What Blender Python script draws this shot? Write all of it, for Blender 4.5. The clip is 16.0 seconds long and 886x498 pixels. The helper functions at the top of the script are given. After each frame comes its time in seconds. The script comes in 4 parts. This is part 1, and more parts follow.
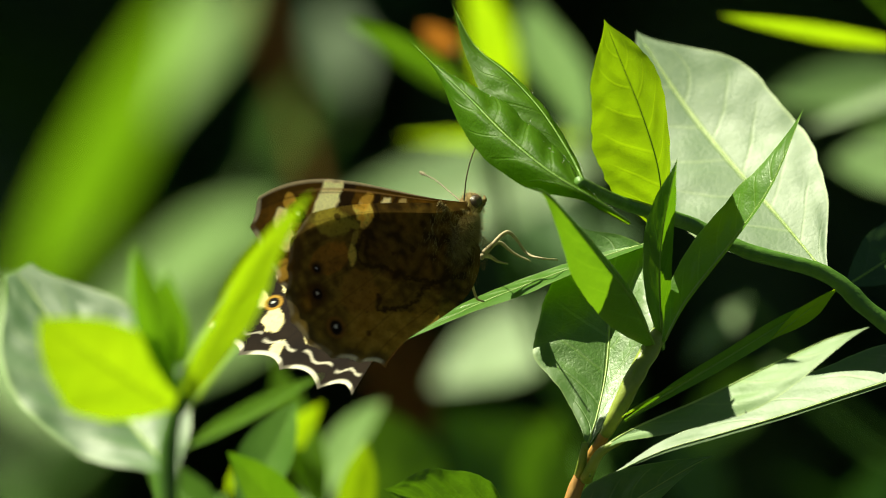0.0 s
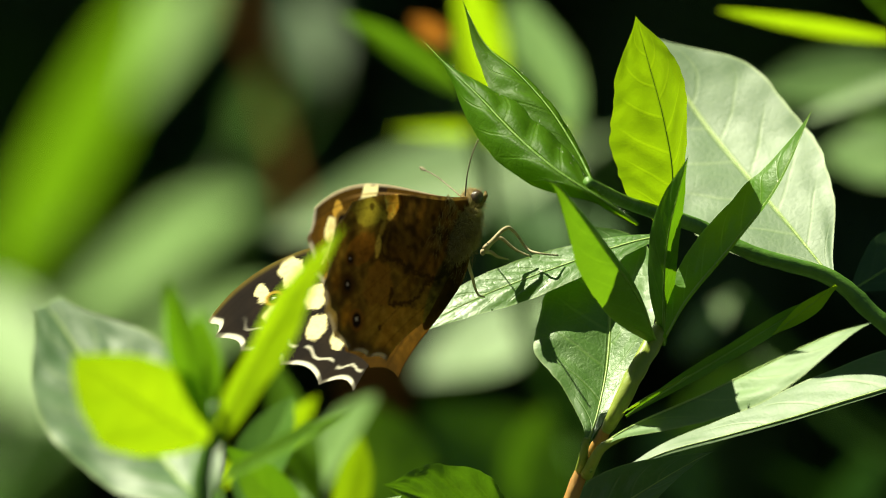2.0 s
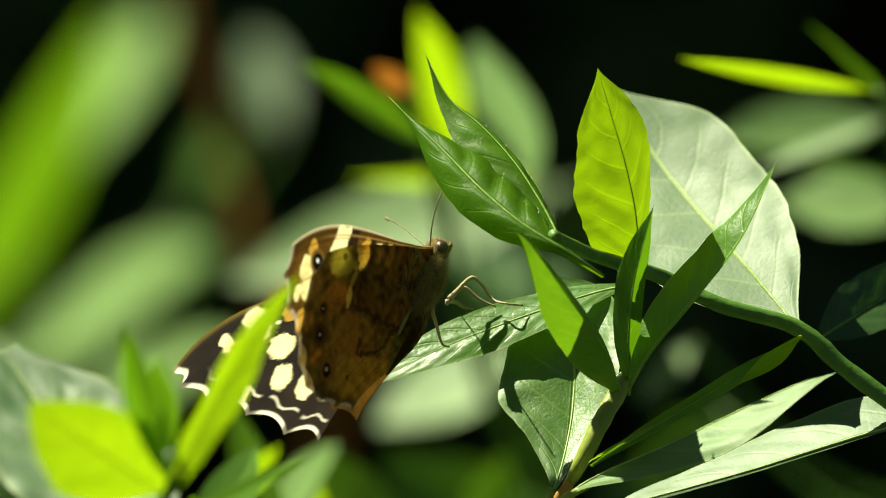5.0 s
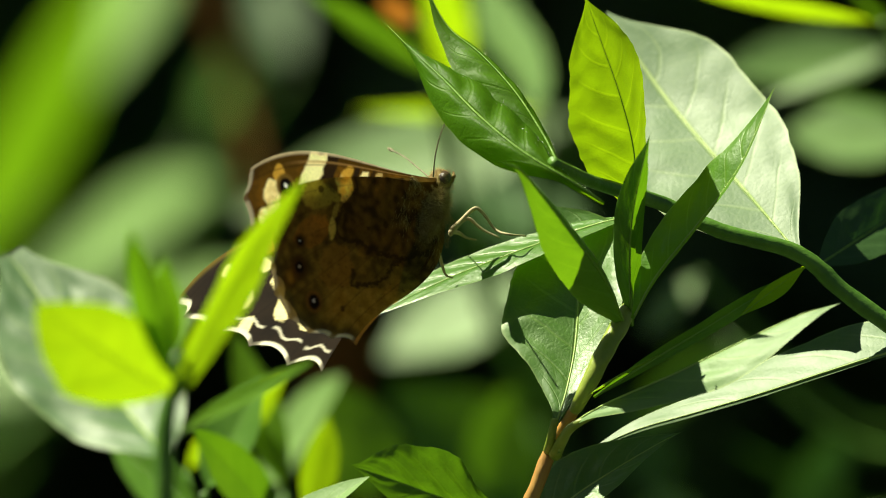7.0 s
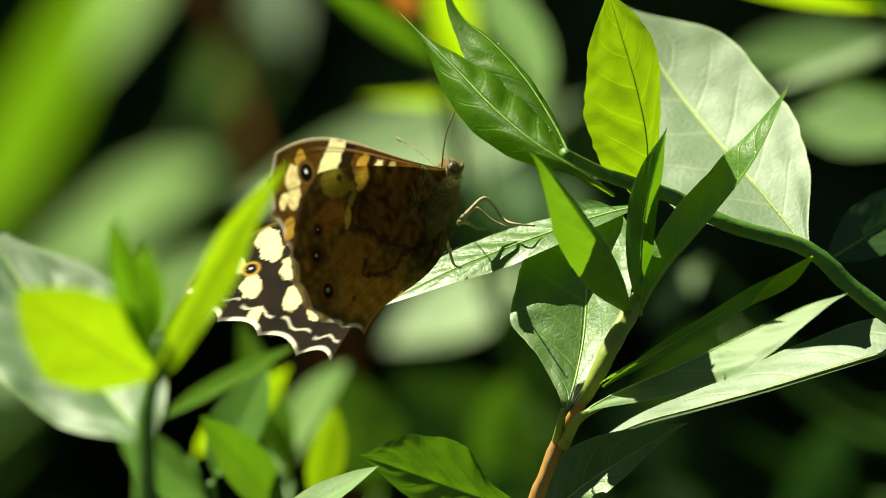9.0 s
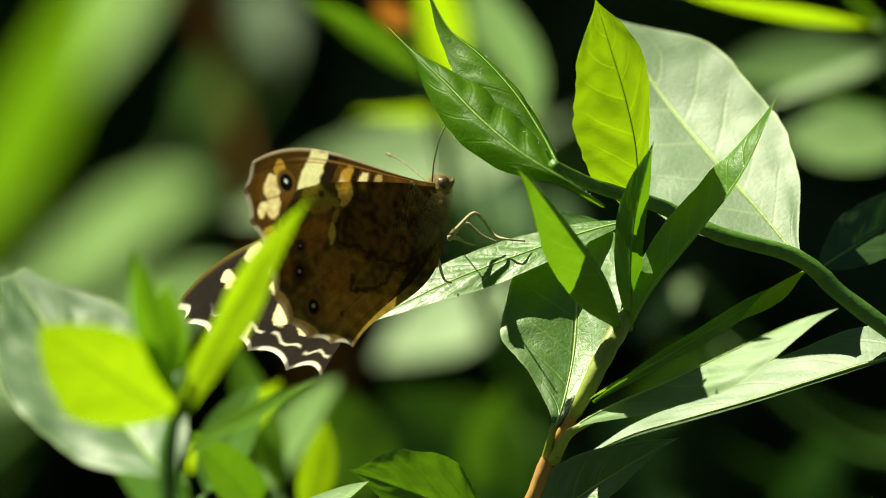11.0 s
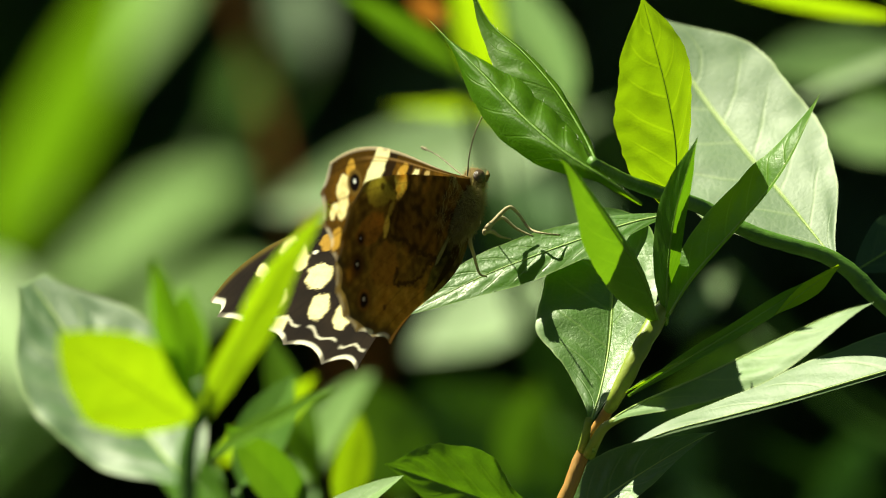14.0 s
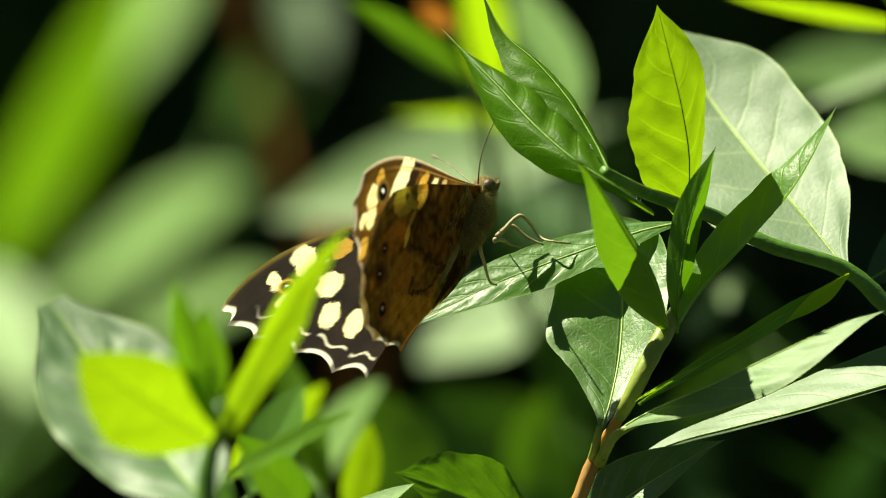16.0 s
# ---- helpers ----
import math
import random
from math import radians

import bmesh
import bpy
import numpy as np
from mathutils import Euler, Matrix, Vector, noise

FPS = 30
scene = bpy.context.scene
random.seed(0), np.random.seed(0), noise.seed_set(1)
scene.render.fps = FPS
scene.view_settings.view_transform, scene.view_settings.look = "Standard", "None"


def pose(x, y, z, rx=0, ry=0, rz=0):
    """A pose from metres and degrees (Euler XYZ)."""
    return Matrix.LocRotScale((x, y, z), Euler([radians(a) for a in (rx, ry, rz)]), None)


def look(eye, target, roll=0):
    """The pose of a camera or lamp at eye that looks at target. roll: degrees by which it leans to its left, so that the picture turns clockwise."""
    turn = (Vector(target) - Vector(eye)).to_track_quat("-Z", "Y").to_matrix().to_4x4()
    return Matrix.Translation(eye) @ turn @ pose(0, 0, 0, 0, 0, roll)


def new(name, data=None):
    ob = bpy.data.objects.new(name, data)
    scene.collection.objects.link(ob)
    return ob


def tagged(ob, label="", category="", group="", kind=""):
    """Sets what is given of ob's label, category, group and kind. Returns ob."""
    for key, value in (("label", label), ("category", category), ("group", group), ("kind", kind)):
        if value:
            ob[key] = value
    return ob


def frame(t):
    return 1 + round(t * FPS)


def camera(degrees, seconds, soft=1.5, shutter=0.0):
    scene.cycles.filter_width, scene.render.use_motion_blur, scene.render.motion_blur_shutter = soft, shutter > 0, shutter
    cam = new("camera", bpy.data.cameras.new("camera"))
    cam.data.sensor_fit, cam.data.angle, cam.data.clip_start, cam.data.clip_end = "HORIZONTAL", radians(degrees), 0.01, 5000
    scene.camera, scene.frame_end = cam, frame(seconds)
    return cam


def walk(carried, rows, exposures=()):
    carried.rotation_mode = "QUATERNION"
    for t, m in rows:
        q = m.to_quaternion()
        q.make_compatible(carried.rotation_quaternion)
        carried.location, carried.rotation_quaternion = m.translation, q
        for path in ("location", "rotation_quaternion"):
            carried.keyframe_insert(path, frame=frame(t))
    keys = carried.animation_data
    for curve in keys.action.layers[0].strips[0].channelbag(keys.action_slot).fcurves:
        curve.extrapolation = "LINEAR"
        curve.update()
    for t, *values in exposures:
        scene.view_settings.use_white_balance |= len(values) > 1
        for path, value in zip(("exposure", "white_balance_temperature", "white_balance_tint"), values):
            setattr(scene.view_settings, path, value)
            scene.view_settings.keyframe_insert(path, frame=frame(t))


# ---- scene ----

# ---- camera: a long lens 1.2 m from the butterfly, held by hand ----
cam = camera(3.742, 16.0, soft=0.8)
cam.data.dof.use_dof = True
cam.data.dof.focus_distance = 1.2
cam.data.dof.aperture_fstop = 32.0
PATH = [
    (0, 0.01025, 0.99692, 0.1872, 0.4748), (0.5, 0.00875, 0.99738, 0.1583, 0.4178), (1, 0.00525, 0.99843, 0.0423, 0.2874), (1.5, 0.0065, 0.99805, 0.0857, 0.3433),
    (2, 0.004, 0.9988, 0.079, 0.18), (2.5, -0.001, 1.0003, 0.1537, -0.1573), (3, 0.00025, 0.99992, 0.2192, -0.0427), (3.5, 0.0015, 0.99955, 0.2115, 0.0095),
    (4, 0.00125, 0.99962, 0.2445, -0.079), (4.2, 0.00125, 0.99962, 0.2667, -0.112), (6.3, 0.002, 0.9994, 0.1805, -0.0396), (6.5, 0.002, 0.9994, 0.1511, -0.0982),
    (7, 0.00275, 0.99918, -0.0208, -0.0148), (7.5, 0.00125, 0.99962, 0.0106, -0.0554), (8, -0.001, 1.0003, -0.0161, -0.2396), (8.5, -0.0035, 1.00105, -0.0959, -0.306),
    (9, 0.00025, 0.99992, -0.0988, -0.0976), (9.5, 0.00075, 0.99977, -0.0587, -0.136), (9.7, 0.00125, 0.99962, -0.0733, -0.1268), (11.8, 0.00025, 0.99992, -0.0092, -0.1233),
    (12, 0.00025, 0.99992, -0.0914, -0.1233), (12.5, 0.00025, 0.99992, -0.2285, -0.1159), (13, -0.00025, 1.00008, -0.2558, -0.0831), (13.5, 0.00025, 0.99992, -0.1207, -0.0246),
    (14, 0.00025, 0.99992, -0.0604, 0.0101), (14.5, 0.00025, 0.99992, -0.0292, -0.0117), (15, 0, 1, 0, 0), (15.5, -0.0005, 1.00015, -0.062, -0.0386),
    (16, -0.001, 1.0003, -0.0434, -0.0056)]
walk(cam, [(t, pose(x, -1.2, z, 90 + pitch, 0, yaw)) for t, x, z, pitch, yaw in PATH])

# ---- daylight: high sun from the left, a little behind the plant ----
SUN_ELEVATION, SUN_FROM = 58.0, Vector((-0.97, 0.22, 0.0)).normalized()
sun_dir = (SUN_FROM * math.cos(radians(SUN_ELEVATION)) + Vector((0, 0, math.sin(radians(SUN_ELEVATION))))).normalized()
world = bpy.data.worlds.new("sky")
scene.world = world
world.use_nodes = True
sky = world.node_tree.nodes.new("ShaderNodeTexSky")
sky.sky_type, sky.sun_disc = "NISHITA", False
sky.sun_elevation = radians(SUN_ELEVATION)
sky.sun_rotation = math.atan2(sun_dir.x, sun_dir.y)
world.node_tree.links.new(sky.outputs[0], world.node_tree.nodes["Background"].inputs[0])
world.node_tree.nodes["Background"].inputs[1].default_value = 0.016
sun = new("sun", bpy.data.lights.new("sun", "SUN"))
sun.data.energy, sun.data.angle, sun.data.color = 5.0, radians(0.5), (0.965, 0.96, 0.68)
sun.matrix_world = look(Vector((0, 0, 6)) + sun_dir, Vector((0, 0, 6)))
scene.view_settings.exposure = 1.21

# ---- layout: x to the right and y downwards in twentieths of a millimetre, d metres behind the butterfly ----
UNIT = 5.0e-5


def at(x, y, d=0.0):
    k = UNIT * (1 + d / 1.2)
    return Vector(((x - 784) * k, d, 1.0 + (441 - y) * k))


# ---- materials ----
class Nodes:
    def __init__(self, name):
        self.mat = bpy.data.materials.new(name)
        self.mat.use_nodes = True
        self.tree = self.mat.node_tree
        self.tree.nodes.clear()
        self.out = self.add("ShaderNodeOutputMaterial")

    def add(self, kind, **values):
        node = self.tree.nodes.new(kind)
        for key, value in values.items():
            setattr(node, key, value)
        return node

    def link(self, a, b):
        self.tree.links.new(a, b)

    def math(self, op, a, b=None, c=None, clamp=False):
        node = self.add("ShaderNodeMath", operation=op, use_clamp=clamp)
        for i, v in enumerate((a, b, c)):
            if v is None:
                continue
            if isinstance(v, (int, float)):
                node.inputs[i].default_value = v
            else:
                self.link(v, node.inputs[i])
        return node.outputs[0]

    def ramp(self, v, lo, hi, a=0.0, b=1.0):
        node = self.add("ShaderNodeMapRange")
        node.interpolation_type = "SMOOTHSTEP"
        self.link(v, node.inputs[0])
        for i, x in enumerate((lo, hi, a, b)):
            node.inputs[i + 1].default_value = x
        return node.outputs[0]

    def noise(self, scale, detail=3.0, coords=None, rough=0.5):
        node = self.add("ShaderNodeTexNoise")
        node.inputs["Scale"].default_value, node.inputs["Detail"].default_value = scale, detail
        node.inputs["Roughness"].default_value = rough
        if coords is not None:
            self.link(coords, node.inputs["Vector"])
        return node.outputs["Fac"]

    def mix(self, fac, a, b):
        node = self.add("ShaderNodeMix", data_type="RGBA")
        for socket, v in ((node.inputs[0], fac), (node.inputs[6], a), (node.inputs[7], b)):
            if isinstance(v, (int, float)):
                socket.default_value = v
            elif isinstance(v, tuple):
                socket.default_value = (*v, 1)
            else:
                self.link(v, socket)
        return node.outputs[2]

    def bump(self, height, strength, distance):
        node = self.add("ShaderNodeBump")
        node.inputs["Strength"].default_value, node.inputs["Distance"].default_value = strength, distance
        self.link(height, node.inputs["Height"])
        return node.outputs[0]


def leaf_material(name, low, high, vein, through_low, through_high, rough=0.42, glow=0.45, spec=0.5, ribs=6.5, relief=0.3):
    """Leaf blade: midrib and side veins along the blade, mottling, gloss and light let through."""
    n = Nodes(name)
    uv = n.add("ShaderNodeUVMap").outputs[0]
    sep = n.add("ShaderNodeSeparateXYZ")
    n.link(uv, sep.inputs[0])
    obj = n.add("ShaderNodeTexCoord").outputs["Object"]
    rnd = n.add("ShaderNodeObjectInfo").outputs["Random"]
    wob = n.noise(130, 2, obj)
    along, across = sep.outputs[0], n.math("ABSOLUTE", n.math("SUBTRACT", n.math("MULTIPLY", sep.outputs[1], 2.0), 1.0))
    mid = n.ramp(across, 0.015, 0.045, 1.0, 0.0)
    phase = n.math("ADD", n.math("SUBTRACT", n.math("MULTIPLY", along, ribs), n.math("MULTIPLY", n.math("POWER", across, 1.3), 1.5)), n.math("MULTIPLY", wob, 0.45))
    side = n.math("ADD", phase, n.math("MULTIPLY", n.ramp(sep.outputs[1], 0.49, 0.51), 0.4))
    wave = n.math("ABSOLUTE", n.math("SUBTRACT", n.math("FRACT", side), 0.5))
    lat = n.math("MULTIPLY", n.ramp(wave, 0.015, 0.075, 1.0, 0.0), n.ramp(across, 0.55, 0.92, 0.55, 0.0))
    net = n.add("ShaderNodeTexVoronoi", feature="DISTANCE_TO_EDGE")
    net.inputs["Scale"].default_value = 900
    n.link(obj, net.inputs["Vector"])
    netline = n.ramp(net.outputs["Distance"], 0.0, 0.12, 1.0, 0.0)
    veins = n.math("MAXIMUM", mid, lat)
    mott = n.noise(260, 4, obj, 0.6)
    blot = n.noise(55, 2, obj)
    tone = n.math("ADD", n.math("ADD", n.math("MULTIPLY", mott, 0.45), n.math("MULTIPLY", blot, 0.4)), n.math("MULTIPLY", rnd, 0.2), clamp=True)
    col = n.mix(n.ramp(tone, 0.25, 0.8), low, high)
    col = n.mix(n.math("MULTIPLY", netline, 0.05), col, vein)
    col = n.mix(n.math("ADD", n.math("MULTIPLY", mid, 0.6), n.math("MULTIPLY", lat, 0.32), clamp=True), col, vein)
    edge = n.ramp(across, 0.94, 1.0, 0.0, 0.5)
    col = n.mix(edge, col, vein)
    trans = n.mix(n.ramp(tone, 0.25, 0.8), through_low, through_high)
    trans = n.mix(n.math("MULTIPLY", mid, 0.45), trans, tuple(v * 0.55 for v in through_low))
    trans = n.mix(n.math("MULTIPLY", lat, 0.5), trans, tuple(v * 1.25 for v in through_high))
    trans = n.mix(n.math("MULTIPLY", netline, 0.10), trans, through_low)
    height = n.math("ADD", n.math("ADD", n.math("ADD", n.math("MULTIPLY", mid, -0.6), n.math("MULTIPLY", lat, -0.22)), n.math("MULTIPLY", netline, -0.03)), n.math("ADD", n.math("MULTIPLY", mott, 0.35), n.math("MULTIPLY", n.noise(2400, 3, obj, 0.65), 0.22)))
    normal = n.bump(height, min(1.0, relief * 1.3), 0.0004)
    bsdf = n.add("ShaderNodeBsdfPrincipled")
    n.link(col, bsdf.inputs["Base Color"])
    n.link(n.math("ADD", n.math("MULTIPLY", mott, 0.22), rough - 0.1), bsdf.inputs["Roughness"])
    bsdf.inputs["Specular IOR Level"].default_value = spec
    n.link(normal, bsdf.inputs["Normal"])
    tr = n.add("ShaderNodeBsdfTranslucent")
    n.link(trans, tr.inputs[0])
    n.link(normal, tr.inputs["Normal"])
    both = n.add("ShaderNodeMixShader")
    both.inputs[0].default_value = glow
    n.link(bsdf.outputs[0], both.inputs[1])
    n.link(tr.outputs[0], both.inputs[2])
    n.link(both.outputs[0], n.out.inputs[0])
    return n.mat


def plain_material(name, low, high, scale, rough=0.6, spec=0.4, relief=0.0003, streak=None, metal=0.0):
    n = Nodes(name)
    obj = n.add("ShaderNodeTexCoord").outputs["Object"]
    if streak:
        m = n.add("ShaderNodeMapping")
        n.link(obj, m.inputs[0])
        m.inputs["Scale"].default_value = streak
        obj = m.outputs[0]
    a, b = n.noise(scale, 4, obj, 0.6), n.noise(scale * 0.2, 2, obj)
    tone = n.ramp(n.math("ADD", n.math("MULTIPLY", a, 0.5), n.math("MULTIPLY", b, 0.5)), 0.3, 0.7)
    bsdf = n.add("ShaderNodeBsdfPrincipled")
    n.link(n.mix(tone, low, high), bsdf.inputs["Base Color"])
    bsdf.inputs["Roughness"].default_value, bsdf.inputs["Specular IOR Level"].default_value = rough, spec
    bsdf.inputs["Metallic"].default_value = metal
    n.link(n.bump(a, 0.5, relief), bsdf.inputs["Normal"])
    n.link(bsdf.outputs[0], n.out.inputs[0])
    return n.mat


def wing_material(name, sheer=0.72):
    """Scaled wing membrane: the pattern is a colour layer of the mesh, finely grained, letting some light through."""
    n = Nodes(name)
    layer = n.add("ShaderNodeVertexColor", layer_name="pattern").outputs[0]
    obj = n.add("ShaderNodeTexCoord").outputs["Object"]
    grain = n.noise(4200, 3, obj, 0.7)
    dust = n.noise(900, 3, obj)
    shade = n.ramp(n.math("ADD", n.math("MULTIPLY", grain, 0.6), n.math("MULTIPLY", dust, 0.4)), 0.3, 0.7, 0.84, 1.12)
    mul = n.add("ShaderNodeVectorMath", operation="SCALE")
    n.link(layer, mul.inputs[0])
    n.link(shade, mul.inputs["Scale"])
    bsdf = n.add("ShaderNodeBsdfPrincipled")
    n.link(mul.outputs[0], bsdf.inputs["Base Color"])
    bsdf.inputs["Roughness"].default_value, bsdf.inputs["Specular IOR Level"].default_value = 0.8, 0.06
    n.link(n.bump(grain, 0.15, 0.0001), bsdf.inputs["Normal"])
    tr = n.add("ShaderNodeBsdfTranslucent")
    n.link(mul.outputs[0], tr.inputs[0])
    both = n.add("ShaderNodeMixShader")
    both.inputs[0].default_value = sheer
    n.link(bsdf.outputs[0], both.inputs[1])
    n.link(tr.outputs[0], both.inputs[2])
    n.link(both.outputs[0], n.out.inputs[0])
    return n.mat


YOUNG = leaf_material("young_leaf", (0.09, 0.22, 0.010), (0.15, 0.32, 0.016), (0.26, 0.42, 0.05), (0.27, 0.45, 0.003), (0.40, 0.60, 0.004), rough=0.48, glow=0.54, spec=0.2, relief=0.22)
GREEN = leaf_material("green_leaf", (0.065, 0.17, 0.014), (0.12, 0.27, 0.022), (0.18, 0.33, 0.06), (0.13, 0.32, 0.004), (0.24, 0.48, 0.008), rough=0.42, glow=0.34, spec=0.35)
BUD = leaf_material("bud_leaf", (0.06, 0.15, 0.005), (0.11, 0.25, 0.009), (0.18, 0.32, 0.04), (0.22, 0.44, 0.003), (0.36, 0.62, 0.004), rough=0.46, glow=0.52, spec=0.2, ribs=7, relief=0.5)
MATURE = leaf_material("mature_leaf", (0.092, 0.185, 0.048), (0.145, 0.255, 0.082), (0.38, 0.50, 0.14), (0.08, 0.22, 0.01), (0.13, 0.32, 0.015), rough=0.52, glow=0.2, spec=0.45, relief=0.2)
PALE = leaf_material("pale_leaf", (0.054, 0.121, 0.042), (0.098, 0.178, 0.067), (0.37, 0.47, 0.18), (0.08, 0.22, 0.01), (0.13, 0.32, 0.015), rough=0.50, glow=0.14, spec=0.45, relief=0.2)
UPRIGHT = leaf_material("waxy_leaf", (0.04, 0.12, 0.008), (0.075, 0.18, 0.016), (0.26, 0.38, 0.10), (0.03, 0.12, 0.004), (0.05, 0.17, 0.006), rough=0.44, glow=0.15, spec=0.8, relief=0.4)
GLOSSY = leaf_material("glossy_leaf", (0.055, 0.16, 0.010), (0.10, 0.25, 0.018), (0.30, 0.44, 0.10), (0.18, 0.40, 0.004), (0.30, 0.56, 0.008), rough=0.36, glow=0.42, spec=0.65, ribs=9, relief=0.35)
BACK = leaf_material("back_leaf", (0.13, 0.245, 0.060), (0.20, 0.335, 0.10), (0.30, 0.42, 0.14), (0.10, 0.28, 0.01), (0.16, 0.40, 0.015), rough=0.52, glow=0.25, spec=0.45, relief=0.2)
# darkened copy of the green leaf, with shade put into its colour
DARK = leaf_material("shade_toned_leaf", (0.02, 0.06, 0.012), (0.04, 0.10, 0.02), (0.06, 0.13, 0.03), (0.03, 0.10, 0.006), (0.05, 0.15, 0.01), rough=0.5, glow=0.25)
RUSSET = leaf_material("russet_leaf", (0.30, 0.11, 0.02), (0.44, 0.18, 0.03), (0.5, 0.3, 0.1), (0.30, 0.10, 0.01), (0.42, 0.16, 0.02), rough=0.5, glow=0.45, spec=0.2)
STEM_GREEN = plain_material("green_stem", (0.05, 0.14, 0.015), (0.11, 0.24, 0.03), 700, 0.45)
RIB = plain_material("pale_midrib", (0.24, 0.36, 0.08), (0.36, 0.48, 0.14), 800, 0.5)
RIB_GREEN = plain_material("green_midrib", (0.13, 0.27, 0.03), (0.22, 0.38, 0.05), 800, 0.5)
SHOOT = plain_material("young_shoot", (0.18, 0.26, 0.025), (0.32, 0.36, 0.06), 500, 0.42)
STEM_BARK = plain_material("reddish_bark", (0.30, 0.12, 0.025), (0.46, 0.26, 0.06), 600, 0.5, streak=(1, 1, 0.25))
BARK = plain_material("brown_bark", (0.06, 0.035, 0.02), (0.14, 0.08, 0.045), 220, 0.85, relief=0.001, streak=(1, 1, 0.2))
RUST = plain_material("rusty_bark", (0.22, 0.080, 0.010), (0.40, 0.160, 0.024), 220, 0.8, relief=0.001, streak=(1, 1, 0.2))
SOIL = plain_material("leafy_soil", (0.016, 0.022, 0.008), (0.040, 0.052, 0.018), 9, 0.95, relief=0.02)
# near-black: the shade deep in the hedge, put into the colour
THICKET_SHADE = plain_material("thicket_shade", (0.006, 0.010, 0.004), (0.02, 0.032, 0.01), 30, 0.95, relief=0.01)
WING = wing_material("wing_scales")
WING_DENSE = wing_material("dense_wing_scales", 0.5)
WING_UPPER = wing_material("upper_wing_scales", 0.15)
FUR = plain_material("body_fur", (0.11, 0.07, 0.02), (0.27, 0.185, 0.065), 1500, 0.9, relief=0.0002)
HAIR = plain_material("pale_hair", (0.18, 0.125, 0.035), (0.60, 0.47, 0.18), 900, 0.8)
LEAF_HAIR = plain_material("white_leaf_hair", (0.55, 0.62, 0.45), (0.85, 0.9, 0.75), 2000, 0.6)
LEG = plain_material("leg_scales", (0.30, 0.24, 0.13), (0.48, 0.40, 0.25), 1600, 0.7)
EYE = plain_material("eye_surface", (0.035, 0.022, 0.015), (0.09, 0.055, 0.035), 3000, 0.25, spec=0.6)
FEELER = plain_material("feeler", (0.12, 0.10, 0.05), (0.30, 0.26, 0.15), 2500, 0.6, streak=(1, 1, 6))


# ---- builders ----
def part(name, bm, material, parent, label="", where=None, smooth=True):
    """Links a bmesh as one mesh object under a thing or a part."""
    me = bpy.data.meshes.new(name)
    if smooth:
        for f in bm.faces:
            f.smooth = True
    bm.to_mesh(me)
    bm.free()
    me.materials.append(material)
    ob = new(name, me)
    ob.parent = parent
    if where is not None:
        ob.location = where
    return tagged(ob, label)


def thing(name, place, label, category, group=""):
    ob = new(name)
    ob.location = place
    ob.empty_display_size = 0.01
    return tagged(ob, label, category, group)


def spline(points, steps):
    """Catmull-Rom curve through the points."""
    pts = [Vector(p) for p in points]
    pts = [2 * pts[0] - pts[1], *pts, 2 * pts[-1] - pts[-2]]
    out = []
    for i in range(1, len(pts) - 2):
        p0, p1, p2, p3 = pts[i - 1:i + 3]
        a, b, c = (p1 - p0).length, (p2 - p1).length, (p3 - p2).length
        m1, m2 = (p2 - p0) * (b / (a + b)), (p3 - p1) * (b / (b + c))
        for k in range(steps):
            t = k / steps
            out.append(p1 * (2 * t ** 3 - 3 * t * t + 1) + m1 * (t ** 3 - 2 * t * t + t) + p2 * (3 * t * t - 2 * t ** 3) + m2 * (t ** 3 - t * t))
    return out + [pts[-2]]


def tube(points, radii, sides=10, steps=6, bm=None, lumps=0.0):
    """A tapered, slightly uneven stem along a curve."""
    bm = bm or bmesh.new()
    path = spline(points, steps)
    count, rings = len(path), []
    ref = Vector((0.3, 0.9, 0.2))
    for i, p in enumerate(path):
        tan = (path[min(i + 1, count - 1)] - path[max(i - 1, 0)]).normalized()
        a = tan.cross(ref).normalized()
        b = tan.cross(a)
        f = i / (count - 1) * (len(radii) - 1)
        k = min(int(f), len(radii) - 2)
        r = radii[k] + (radii[k + 1] - radii[k]) * (f - k)
        ring = []
        for j in range(sides):
            q = 2 * math.pi * j / sides
            rr = r * (1 + lumps * noise.noise(Vector((p.x, p.y, p.z)) * 0.6 / max(r, 1e-5) + Vector((math.cos(q), math.sin(q), 0))))
            ring.append(bm.verts.new(p + a * math.cos(q) * rr + b * math.sin(q) * rr))
        rings.append(ring)
    for r0, r1 in zip(rings, rings[1:]):
        for j in range(sides):
            bm.faces.new((r0[j], r0[(j + 1) % sides], r1[(j + 1) % sides], r1[j]))
    bm.faces.new(rings[0][::-1])
    bm.faces.new(rings[-1])
    return bm


